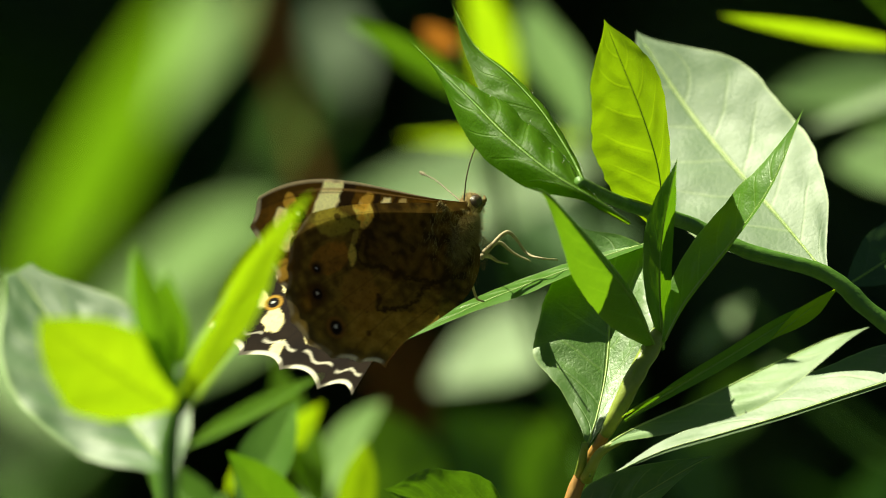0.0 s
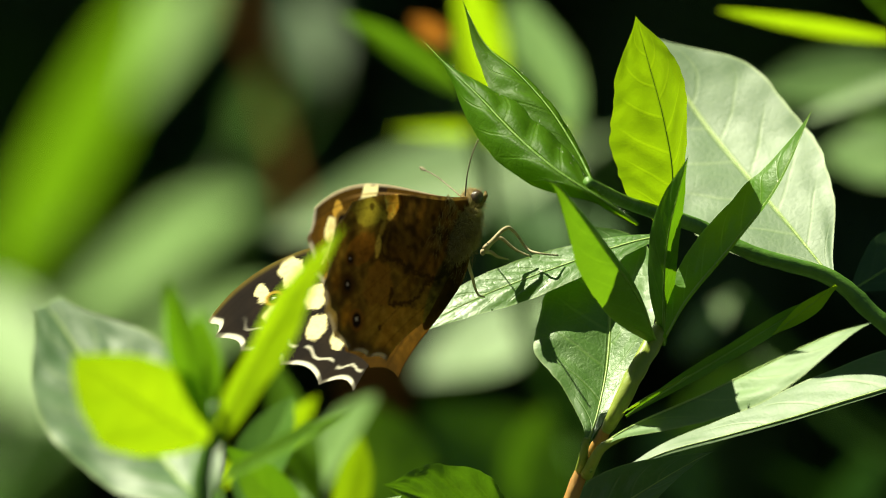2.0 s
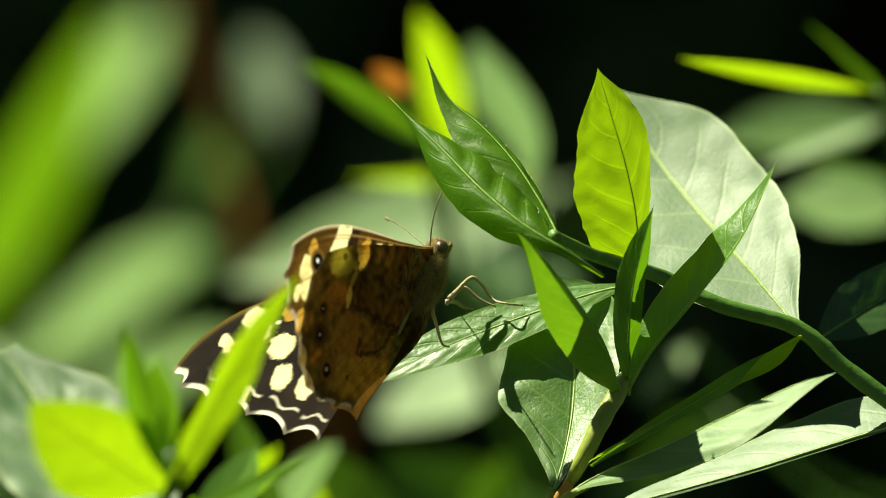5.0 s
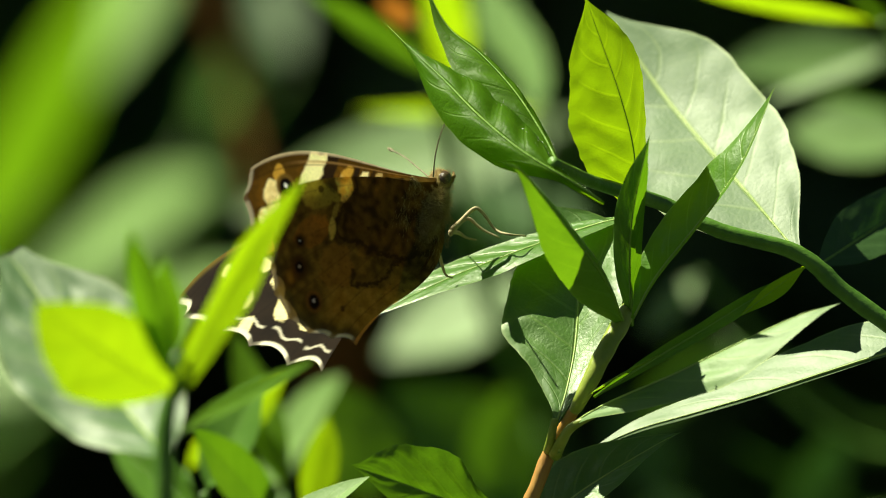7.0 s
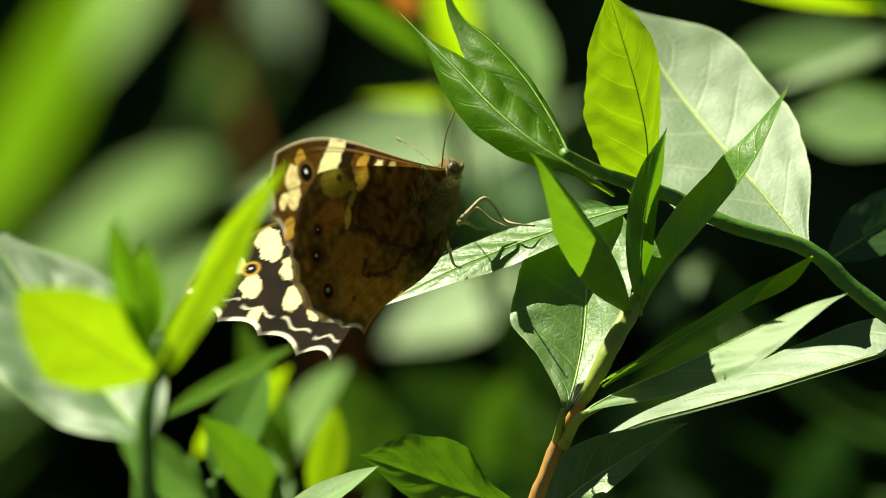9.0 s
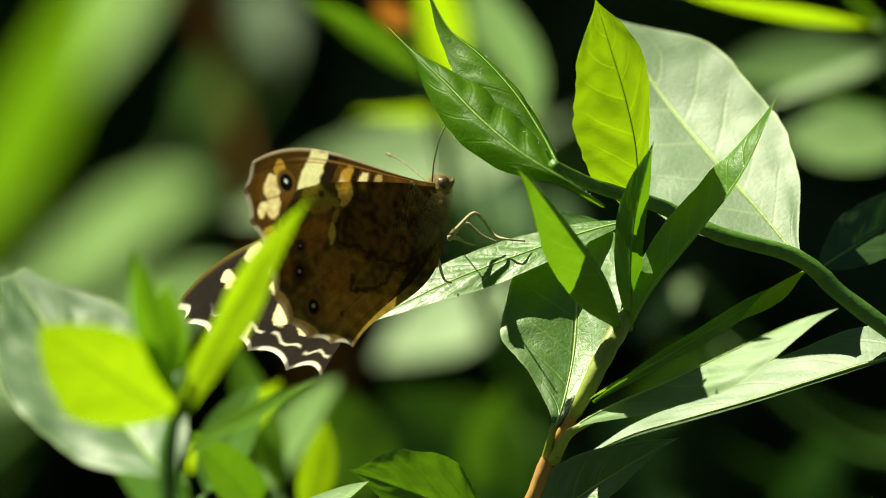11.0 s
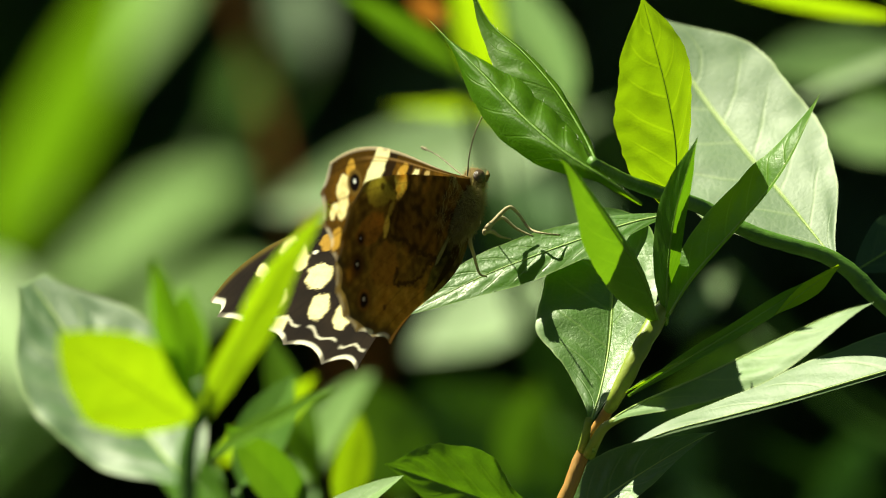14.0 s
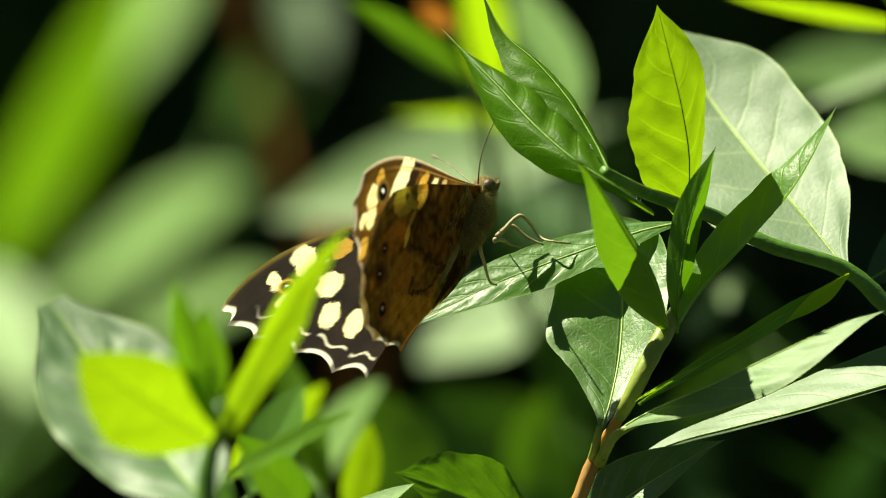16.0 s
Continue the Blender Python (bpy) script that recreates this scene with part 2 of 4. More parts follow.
def leaf(parent, base, tip, half, face, material, fold=12.0, bend=0.0, twist=0.0, peak=0.45, point=1.0, curl=0.0, wave=0.04, rows=60, cols=11, quilt=0.028, ribs=6.5, seed=0, label="", name="leaf", stalk=0.06, sag=0.0, rib=0.00012):
    """One leaf blade from base to tip. half: half its width in layout units; face: where its upper side looks;
    fold: degrees by which the halves rise from the midrib; bend: arch along the blade; twist: degrees over its length;
    peak: where it is widest; point: how drawn-out the tip is; curl: roll of the margins; sag: sideways sweep."""
    axis = tip - base
    length = axis.length
    ax = axis / length
    nor = Vector(face)
    nor = (nor - ax * nor.dot(ax)).normalized()
    side = ax.cross(nor)
    half *= UNIT * (1 + base.y / 1.2)
    a = 0.85
    b = a * (1 - peak) / peak * point
    top = max((t / 50) ** a * (1 - t / 50) ** b for t in range(1, 50))
    bm = bmesh.new()
    uv = bm.loops.layers.uv.new("UVMap")
    grid, coords, spine = [], {}, []
    off = Vector((seed * 1.7, seed * 0.9, seed * 2.3))
    for i in range(rows + 1):
        t = i / rows
        s = max(0.0, (t - stalk) / (1 - stalk))
        w = half * (s ** a * (1 - s) ** b / top) if 0 < s < 1 else 0.0
        w = max(w, half * 0.035 * (1 - t))
        arch = 4 * t * (1 - t)
        centre = ax * (length * t) + nor * (bend * length * arch) + side * (sag * length * arch)
        spine.append(centre)
        ang = radians(twist * (t - 0.5))
        sd = side * math.cos(ang) + nor * math.sin(ang)
        nm = nor * math.cos(ang) - side * math.sin(ang)
        wl = w * (1 + 0.07 * noise.noise(Vector((t * 5, 1.5, 0)) + off) + 0.03 * noise.noise(Vector((t * 14, 2.5, 0)) + off))
        wr = w * (1 + 0.07 * noise.noise(Vector((t * 5, 7.5, 0)) + off) + 0.03 * noise.noise(Vector((t * 14, 8.5, 0)) + off))
        line = []
        for j in range(-cols, cols + 1):
            q = j / cols
            m = abs(q)
            f = radians(fold) + curl * m * 1.2
            ripple = wave * w * (noise.noise(Vector((t * 4.5, q * 1.6, 0)) + off) * m * 1.6 + 0.5 * noise.noise(Vector((t * 13, q * 3, 4)) + off) * m)
            puff = quilt * w * abs(math.sin(math.pi * (t * ribs - m ** 1.3 * 1.5 + (0.4 if q > 0 else 0.0) + 0.5))) ** 0.7 * min(1.0, m * 5) * (1 - m ** 3)
            jag = 1 + 0.025 * noise.noise(Vector((t * 17, (q > 0) * 5.0, 9)) + off) if m > 0.95 else 1
            v = bm.verts.new(centre + sd * (q * (wr if q > 0 else wl) * math.cos(f) * jag) + nm * (m * w * math.sin(f) + ripple + puff))
            coords[v] = (t, (q + 1) / 2)
            line.append(v)
        grid.append(line)
    for r0, r1 in zip(grid, grid[1:]):
        for j in range(2 * cols):
            face_ = bm.faces.new((r0[j], r0[j + 1], r1[j + 1], r1[j]))
            for lp in face_.loops:
                lp[uv].uv = coords[lp.vert]
    blade = part(name, bm, material, parent, label, base - parent.location)
    if material in (YOUNG, BUD):
        rib *= 0.55
    if rib:
        path = [grid_centre + nor * (0.15 * rib) for grid_centre in spine[1::4]]
        part("midrib", tube(path, (rib, rib * 0.8, rib * 0.5, rib * 0.2), 6, 2), RIB if material in (MATURE, PALE, UPRIGHT, GLOSSY) else RIB_GREEN, blade)
    return blade


def profile(values, t):
    """A smooth curve through evenly spaced values."""
    f = min(max(t, 0.0), 1.0) * (len(values) - 1)
    k = min(int(f), len(values) - 2)
    f -= k
    p1, p2 = values[k], values[k + 1]
    p0 = values[k - 1] if k else p1
    p3 = values[k + 2] if k + 2 < len(values) else p2
    m1, m2 = (p2 - p0) / 2, (p3 - p1) / 2
    return p1 * (2 * f ** 3 - 3 * f * f + 1) + m1 * (f ** 3 - 2 * f * f + f) + p2 * (3 * f * f - 2 * f ** 3) + m2 * (f ** 3 - f * f)


def blade(parent, spine, left, right, face, material, fold=(8.0, 8.0), tip_face=None, curl=(0.0, 0.0), wave=0.05, quilt=0.04, ribs=6.0, seed=0, label="", rows=72, cols=14, rib=0.00012, teeth=0.012, fuzz=0):
    """A leaf along a curved midrib given in layout places. left, right: half-widths at even steps, in layout units;
    face: where its upper side looks at the base, tip_face: at the tip; fold: degrees by which each half rises; curl: roll of each margin; fuzz: fine hairs near one margin."""
    pts = [at(*p) for p in spine]
    path = spline(pts, 24)
    run = [0.0]
    for p, q in zip(path, path[1:]):
        run.append(run[-1] + (q - p).length)
    base, total = path[0].copy(), run[-1]
    off = Vector((seed * 1.7, seed * 0.9, seed * 2.3))
    f0, f1 = Vector(face).normalized(), Vector(tip_face or face).normalized()
    bm = bmesh.new()
    uv = bm.loops.layers.uv.new("UVMap")
    grid, coords, mid = [], {}, []
    k = 0
    for i in range(rows + 1):
        t = i / rows
        while k < len(run) - 2 and run[k + 1] < t * total:
            k += 1
        centre = path[k].lerp(path[k + 1], (t * total - run[k]) / max(run[k + 1] - run[k], 1e-9))
        tan = (path[min(k + 5, len(path) - 1)] - path[max(k - 4, 0)]).normalized()
        nor = f0.lerp(f1, t)
        nor = (nor - tan * nor.dot(tan)).normalized()
        side = tan.cross(nor)
        unit = UNIT * (1 + centre.y / 1.2)
        mid.append(centre - base + nor * (0.15 * rib))
        line = []
        for j in range(-cols, cols + 1):
            q = j / cols
            m, right_side = abs(q), q > 0
            w = max(profile(right if right_side else left, t), 0.0) * unit
            w *= 1 + 0.06 * noise.noise(Vector((t * 5, 7.5 if right_side else 1.5, 0)) + off)
            ang = radians(fold[right_side]) + curl[right_side] * m
            ripple = wave * w * m * (1.6 * noise.noise(Vector((t * 4.5, q * 1.6, 0)) + off) + 0.7 * noise.noise(Vector((t * 12, q * 3, 4)) + off))
            puff = quilt * w * abs(math.sin(math.pi * (t * ribs - m ** 1.3 * 1.5 + (0.4 if right_side else 0.0) + 0.5))) ** 0.7 * min(1.0, m * 5) * (1 - m ** 3)
            jag = 1 + teeth * 2 * noise.noise(Vector((t * 26, right_side * 5.0, 9)) + off) if m > 0.95 else 1
            v = bm.verts.new(centre - base + side * (math.copysign(m * w * jag, q) * math.cos(ang)) + nor * (m * w * math.sin(ang) + ripple + puff))
            coords[v] = (t, (q + 1) / 2)
            line.append(v)
        grid.append(line)
    for r0, r1 in zip(grid, grid[1:]):
        for j in range(2 * cols):
            f = bm.faces.new((r0[j], r0[j + 1], r1[j + 1], r1[j]))
            for lp in f.loops:
                lp[uv].uv = coords[lp.vert]
    hair, rng = bmesh.new(), random.Random(seed)
    for _ in range(fuzz):
        row = grid[rng.randrange(4, rows - 8)]
        v = row[cols + rng.choice((cols, cols, cols - 1, cols - 2, 2 * cols // 3, cols // 2))]
        v.normal_update()
        out = (v.normal + Vector((rng.gauss(0, 0.5), rng.gauss(0, 0.5), rng.gauss(0.2, 0.5)))).normalized()
        if out.y > 0:
            out.y = -out.y
        wide = out.orthogonal().normalized() * 0.000022
        over = out.cross(wide)
        foot = [hair.verts.new(v.co + wide * math.cos(a) + over * math.sin(a)) for a in (0, 2.1, 4.2)]
        tip = hair.verts.new(v.co + out * rng.uniform(0.00012, 0.0004))
        for a in range(3):
            hair.faces.new((foot[a], foot[(a + 1) % 3], tip))
    ob = part("leaf", bm, material, parent, label, base - parent.location)
    if fuzz:
        part("leaf_hair", hair, LEAF_HAIR, ob, "tiny white hairs along the leaf edge")
    else:
        hair.free()
    if rib:
        part("midrib", tube(mid[1::4], (rib, rib * 0.8, rib * 0.5, rib * 0.2), 6, 2), RIB if material in (MATURE, PALE, UPRIGHT, GLOSSY) else RIB_GREEN, ob)
    return ob


# ---- ground and far growth ----
def ground():
    bm = bmesh.new()
    rings = [0.0, 0.6, 1.2, 2.0, 3.5, 6.0, 12.0, 30.0, 90.0, 400.0]
    last = None
    for r in rings:
        if r == 0:
            last = [bm.verts.new((0, 1.0, 0))]
            continue
        ring = []
        for k in range(48):
            q = 2 * math.pi * k / 48
            x, y = r * math.cos(q), 1.0 + r * math.sin(q)
            ring.append(bm.verts.new((x, y, 0.03 * noise.noise(Vector((x, y, 0)) * 1.7) if r < 20 else 0)))
        for k in range(48):
            if len(last) == 1:
                bm.faces.new((last[0], ring[k], ring[(k + 1) % 48]))
            else:
                bm.faces.new((last[k], ring[k], ring[(k + 1) % 48], last[(k + 1) % 48]))
        last = ring
    me = bpy.data.meshes.new("ground")
    for f in bm.faces:
        f.smooth = True
    bm.to_mesh(me)
    bm.free()
    me.materials.append(SOIL)
    tagged(new("ground", me), "dark leafy soil under the shrubs", "ground", kind="structure")


def hedge():
    """Thick growth behind the sprigs: stems and many leaves darkened for shade, with an added, unseen leafy roof that
    keeps it in shade.
    """
    rng = random.Random(5)
    bm = bmesh.new()
    uv = bm.loops.layers.uv.new("UVMap")
    shape = ((0.0, 0.0), (0.45, 0.5), (0.8, 0.33), (1.0, 0.0))

    def blade(p, ax, nor, length, half):
        sd = ax.cross(nor).normalized()
        mid = [bm.verts.new(p + ax * (length * t) - nor * (0.12 * length * t * t)) for t, _ in shape]
        lft = [bm.verts.new(p + ax * (length * t) + sd * (half * 2 * w) + nor * (0.1 * length * w)) for t, w in shape[1:3]]
        rgt = [bm.verts.new(p + ax * (length * t) - sd * (half * 2 * w) + nor * (0.1 * length * w)) for t, w in shape[1:3]]
        faces = [((mid[0], lft[0], mid[1]), 0), ((mid[1], lft[0], lft[1], mid[2]), 0), ((mid[2], lft[1], mid[3]), 0),
                 ((mid[0], mid[1], rgt[0]), 1), ((mid[1], mid[2], rgt[1], rgt[0]), 1), ((mid[2], mid[3], rgt[1]), 1)]
        for vs, s in faces:
            f = bm.faces.new(vs)
            for lp in f.loops:
                t = (lp.vert.co - p).dot(ax) / length
                lp[uv].uv = (t, 0.5 if lp.vert in mid else float(s))

    for k in range(15000):
        z = rng.uniform(0.02, 2.1)
        x = rng.uniform(-2.0, 2.0)
        deep = rng.random() ** 1.5
        front = 1.36 + 0.12 * noise.noise(Vector((x * 2.3, z * 2.3, 0)))
        p = Vector((x, front + deep * 0.7, z))
        ax = Vector((rng.gauss(0, 0.8), rng.gauss(-0.5, 0.6), rng.gauss(-0.2, 0.6))).normalized()
        nor = Vector((rng.gauss(0, 0.4), rng.gauss(-0.3, 0.4), 1))
        nor = (nor - ax * nor.dot(ax)).normalized()
        size = rng.uniform(0.045, 0.085)
        blade(p, ax, nor, size, size * 0.26)
    # roof leaves: out of view, added to block the sun from the hedge
    for k in range(9500):
        p = Vector((rng.uniform(-2.9, 1.6), rng.uniform(1.14, 2.45), rng.uniform(2.05, 2.5)))
        p.y += 0.10 * noise.noise(Vector((p.x * 3, p.z * 3, 8)))
        q = rng.uniform(0, 6.283)
        ax = Vector((math.cos(q), math.sin(q), rng.gauss(-0.2, 0.25))).normalized()
        nor = Vector((rng.gauss(-0.3, 0.3), rng.gauss(-0.1, 0.3), 1))
        nor = (nor - ax * nor.dot(ax)).normalized()
        size = rng.uniform(0.08, 0.13)
        blade(p, ax, nor, size, size * 0.28)
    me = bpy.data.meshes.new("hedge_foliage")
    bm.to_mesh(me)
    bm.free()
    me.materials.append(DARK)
    tagged(new("hedge_foliage", me), "dense hedge foliage with shade put into its dark green, plus added roof leaves", "hedge", kind="stuff")
    # added sheet behind the leaves: closes the gaps, near-black to stand for shade
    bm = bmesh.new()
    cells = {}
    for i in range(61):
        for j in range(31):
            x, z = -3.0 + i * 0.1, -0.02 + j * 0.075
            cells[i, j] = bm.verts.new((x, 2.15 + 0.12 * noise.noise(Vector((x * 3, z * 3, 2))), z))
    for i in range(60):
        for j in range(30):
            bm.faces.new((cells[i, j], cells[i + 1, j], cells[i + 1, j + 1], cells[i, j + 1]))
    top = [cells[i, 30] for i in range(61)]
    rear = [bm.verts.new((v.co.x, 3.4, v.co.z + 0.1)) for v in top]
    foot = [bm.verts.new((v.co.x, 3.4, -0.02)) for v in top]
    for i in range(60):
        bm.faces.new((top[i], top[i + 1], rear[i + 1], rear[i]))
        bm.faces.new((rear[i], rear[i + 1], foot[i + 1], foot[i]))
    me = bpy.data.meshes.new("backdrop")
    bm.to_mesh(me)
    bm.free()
    me.materials.append(THICKET_SHADE)
    tagged(new("backdrop", me), "added near-black sheet closing the hedge, shade put into its colour", "hedge", kind="structure")
    for k in range(16):
        x, y = rng.uniform(-1.8, 1.8), rng.uniform(1.6, 2.0)
        ob = thing("hedge_stem", Vector((x, y, 0)), "thick brown upright stem inside the dark hedge", "stem", "hedge stems")
        part("stem", tube([(0, 0, -0.02), (rng.uniform(-.1, .1), 0, 0.8), (rng.uniform(-.2, .2), rng.uniform(-.2, .1), 1.7), (rng.uniform(-.3, .3), -0.2, 2.5)], (0.022, 0.016, 0.011, 0.005), 8, 5, lumps=0.2), BARK, ob)


# ---- sprigs ----
def perch_sprig():
    """The sprig with the leaf on which the butterfly sits."""
    root = thing("shrub_sprig", at(1005, 900), "leafy shrub sprig with reddish stem holding the perch leaf", "shrub")
    o = root.location

    def rel(*p):
        return at(*p) - o
    part("woody_stem", tube([Vector((-0.05, 0.05, -o.z - 0.02)), Vector((-0.04, 0.03, -0.5)), rel(860, 1400, 0.006), rel(930, 1080), rel(985, 950), rel(1018, 866), rel(1040, 812), rel(1066, 772, -0.0028), rel(1092, 726, -0.0052)], (0.0035, 0.0028, 0.0014, 0.0009, 0.00072, 0.00066, 0.00060, 0.00052, 0.00044), 12, 8, lumps=0.15), STEM_BARK, root, "reddish brown woody stem")
    part("green_shoot", tube([rel(1078, 752, -0.0042), rel(1095, 722, -0.0055), rel(1130, 652, -0.005), rel(1160, 596, -0.003), rel(1180, 560, -0.001)], (0.0005, 0.0007, 0.00082, 0.00085, 0.0006), 12, 6, lumps=0.15), SHOOT, root, "yellow-green young shoot")
    part("leaf_stalk", tube([rel(1034, 822), rel(1037, 800, -0.003), rel(1043, 768, -0.004)], (0.0006, 0.00042, 0.0003), 10, 5), SHOOT, root)
    part("leaf_stalk", tube([rel(1044, 830, -0.001), rel(1056, 806, -0.004), rel(1074, 781, -0.0062), rel(1120, 758, -0.0068)], (0.0006, 0.0005, 0.0004, 0.0002), 10, 5), SHOOT, root)
    part("node", ellipsoid(rel(1046, 826, -0.0008), (0.5, 0, 0.8), 0.0007, 0.00045), SHOOT, root, "pale swollen node")
    made = {}
    made["perch"] = blade(root, [(1194, 405, 0.0058), (1120, 421, 0.0056), (1040, 447, 0.0054), (950, 479, 0.0052), (860, 514, 0.005), (775, 555, 0.0048), (705, 592, 0.0046)], (3, 26, 44, 50, 44, 24, 0), (3, 24, 40, 50, 48, 30, 0), (-0.12, -0.62, 0.78), GLOSSY, fold=(-4, 4), tip_face=(-0.3, -0.66, 0.66), curl=(-0.1, 0.1), ribs=9, seed=1, label="perch leaf lying almost level")
    made["upright"] = blade(root, [(1045, 776, -0.004), (1062, 725, -0.002), (1080, 630, 0.0015), (1083, 520, 0.005), (1066, 440, 0.008), (1030, 384, 0.0095)], (4, 62, 128, 124, 86, 0), (4, 40, 84, 98, 84, 0), (-0.15, -0.84, 0.54), UPRIGHT, fold=(6, 26), quilt=0.025, seed=2, label="broad leaf half in shade")
    made["blade_c"] = blade(root, [(1168, 602, -0.003), (1140, 515, -0.010), (1088, 428, -0.016), (1036, 345, -0.021), (1006, 303, -0.0225), (976, 292, -0.023)], (8, 50, 64, 56, 26, 0), (5, 50, 64, 54, 28, 0), (0.3, -0.95, 0.1), GREEN, fold=(-12, -42), curl=(-0.25, -0.3), seed=3, quilt=0.05)
    made["blade_e"] = blade(root, [(1180, 604, -0.002), (1186, 500, -0.0045), (1200, 410, -0.007), (1226, 325, -0.010), (1246, 268, -0.0115)], (6, 32, 38, 30, 0), (6, 34, 38, 26, 0), (0.15, -0.9, -0.3), GREEN, fold=(-50, -44), seed=4)
    made["blade_d"] = blade(root, [(1182, 590, -0.004), (1226, 520, -0.0042), (1308, 430, -0.0045), (1384, 340, -0.005), (1434, 252, -0.004), (1461, 196, -0.0035)], (6, 52, 74, 74, 40, 0), (5, 22, 40, 44, 24, 0), (-0.30, -0.84, 0.42), GLOSSY, fold=(-4, 44), tip_face=(-0.5, -0.62, 0.62), quilt=0.03, ribs=8, seed=5)
    blade(root, [(1048, 828, -0.003), (1076, 777, -0.006), (1140, 738, -0.008), (1250, 690, -0.010), (1380, 627, -0.012), (1480, 582, -0.0135), (1548, 562, -0.014)], (5, 9, 20, 28, 30, 20, 0), (4, 10, 46, 78, 88, 60, 0), (-0.1, -0.70, 0.70), MATURE, fold=(-46, 4), curl=(-0.3, 0.0), seed=6)
    blade(root, [(1112, 728, -0.003), (1200, 672, -0.004), (1300, 612, -0.004), (1400, 550, -0.004), (1486, 500, -0.004)], (3, 12, 15, 14, 0), (3, 11, 15, 14, 0), (0.65, -0.72, 0.1), GREEN, fold=(10, 24), seed=7)
    blade(root, [(1372, 584, -0.004), (1420, 546, -0.006), (1460, 516, -0.0075), (1486, 497, -0.008)], (2, 16, 22, 4), (2, 18, 20, 3), (0.3, -0.7, -0.5), YOUNG, fold=(15, 10), seed=18, rib=0.00005, rows=30, cols=8)
    blade(root, [(1108, 722, -0.007), (1150, 694, -0.009), (1195, 670, -0.010), (1236, 650, -0.010)], (3, 20, 22, 0), (3, 16, 18, 0), (-0.2, -0.5, 0.8), YOUNG, fold=(-30, 20), seed=8, rib=0.00006, rows=36, cols=8)
    blade(root, [(1008, 962, 0.004), (930, 936, 0.008), (840, 905, 0.011), (750, 872, 0.014), (680, 848, 0.016)], (6, 66, 78, 58, 0), (6, 112, 136, 92, 0), (0.16, -0.78, -0.58), GREEN, fold=(6, 8), quilt=0.06, ribs=6, seed=9)
    blade(root, [(990, 985, 0.003), (1070, 910, 0.002), (1160, 850, 0.001), (1235, 806, 0.0), (1268, 790, -0.001)], (6, 66, 74, 38, 0), (6, 50, 54, 24, 0), (0.05, -0.70, 0.70), UPRIGHT, fold=(8, 12), seed=10)

    return root, made


def bud_sprig():
    """The second sprig, with the leaf bud, the bright upright leaf and the broad pale leaf."""
    root = thing("shrub_sprig", at(1700, 650, 0.004), "arching green shrub sprig with leaf bud and broad pale leaf", "shrub")
    o = root.location

    def rel(*p):
        return at(*p) - o
    part("stem", tube([Vector((0.03, 0.12, -o.z - 0.02)), Vector((0.04, 0.10, -0.5)), rel(2000, 1500, 0.03), rel(1830, 860, 0.01), rel(1690, 665, 0.004), rel(1560, 560, 0.004), rel(1480, 490, 0.004), rel(1340, 445, 0.003), rel(1240, 395, 0.003), rel(1120, 355, -0.006), rel(1050, 318, -0.013)], (0.004, 0.003, 0.0016, 0.001, 0.00085, 0.0008, 0.00075, 0.0007, 0.0007, 0.0006, 0.0005), 12, 7, lumps=0.15), STEM_GREEN, root)
    made = {}
    blade(root, [(1140, 392, -0.012), (1075, 348, -0.0135), (1000, 300, -0.012), (925, 236, -0.0085), (858, 165, -0.0045), (800, 108, -0.001), (750, 56, 0.002)], (4, 14, 46, 62, 50, 8, 0), (4, 22, 88, 112, 78, 9, 0), (0.05, -0.72, 0.62), BUD, fold=(-20, 2), curl=(-0.6, -0.6), wave=0.16, quilt=0.10, ribs=7, seed=12, label="half-rolled outer bud leaf", teeth=0.03, fuzz=70)
    blade(root, [(1130, 388, -0.0105), (1076, 345, -0.0105), (1034, 268, -0.0075), (985, 190, -0.0045), (925, 122, -0.0015), (868, 72, 0.001), (828, -8, 0.003)], (4, 20, 48, 66, 62, 20, 0), (4, 18, 46, 56, 46, 14, 0), (0.35, -0.80, 0.30), BUD, fold=(-10, -32), curl=(-0.2, -0.45), wave=0.12, quilt=0.08, ribs=8, seed=13, label="dark inner bud leaf with toothed edge", teeth=0.05, fuzz=150)
    made["bright"] = blade(root, [(1196, 404, 0.0), (1201, 300, -0.0015), (1186, 200, -0.003), (1164, 110, -0.0045), (1142, 22, -0.006)], (20, 94, 112, 98, 60, 0), (6, 40, 72, 92, 64, 0), (0.30, -0.80, -0.5), YOUNG, fold=(4, -30), curl=(0.1, -0.25), wave=0.07, quilt=0.06, ribs=5, seed=14, label="bright yellow-green upright young leaf", teeth=0.02, rib=0.00007)
    blade(root, [(1482, 492, 0.006), (1402, 392, 0.012), (1335, 313, 0.017), (1242, 195, 0.024), (1150, 52, 0.030)], (6, 122, 164, 150, 0), (6, 104, 138, 128, 0), (-0.34, -0.52, 0.78), PALE, fold=(4, 6), wave=0.04, quilt=0.006, ribs=7, seed=15, label="broad pale mature leaf")
    blade(root, [(1780, 640, 0.003), (1640, 668, 0.0035), (1520, 702, 0.0045), (1400, 738, 0.006), (1280, 770, 0.0075), (1180, 797, 0.0085), (1084, 840, 0.009)], (4, 5, 7, 7, 7, 6, 0), (4, 84, 108, 92, 58, 28, 0), (-0.15, -0.58, 0.80), PALE, fold=(-30, 3), wave=0.03, quilt=0.015, seed=16)
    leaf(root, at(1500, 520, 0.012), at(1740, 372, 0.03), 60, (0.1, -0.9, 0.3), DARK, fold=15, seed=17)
    return root, made


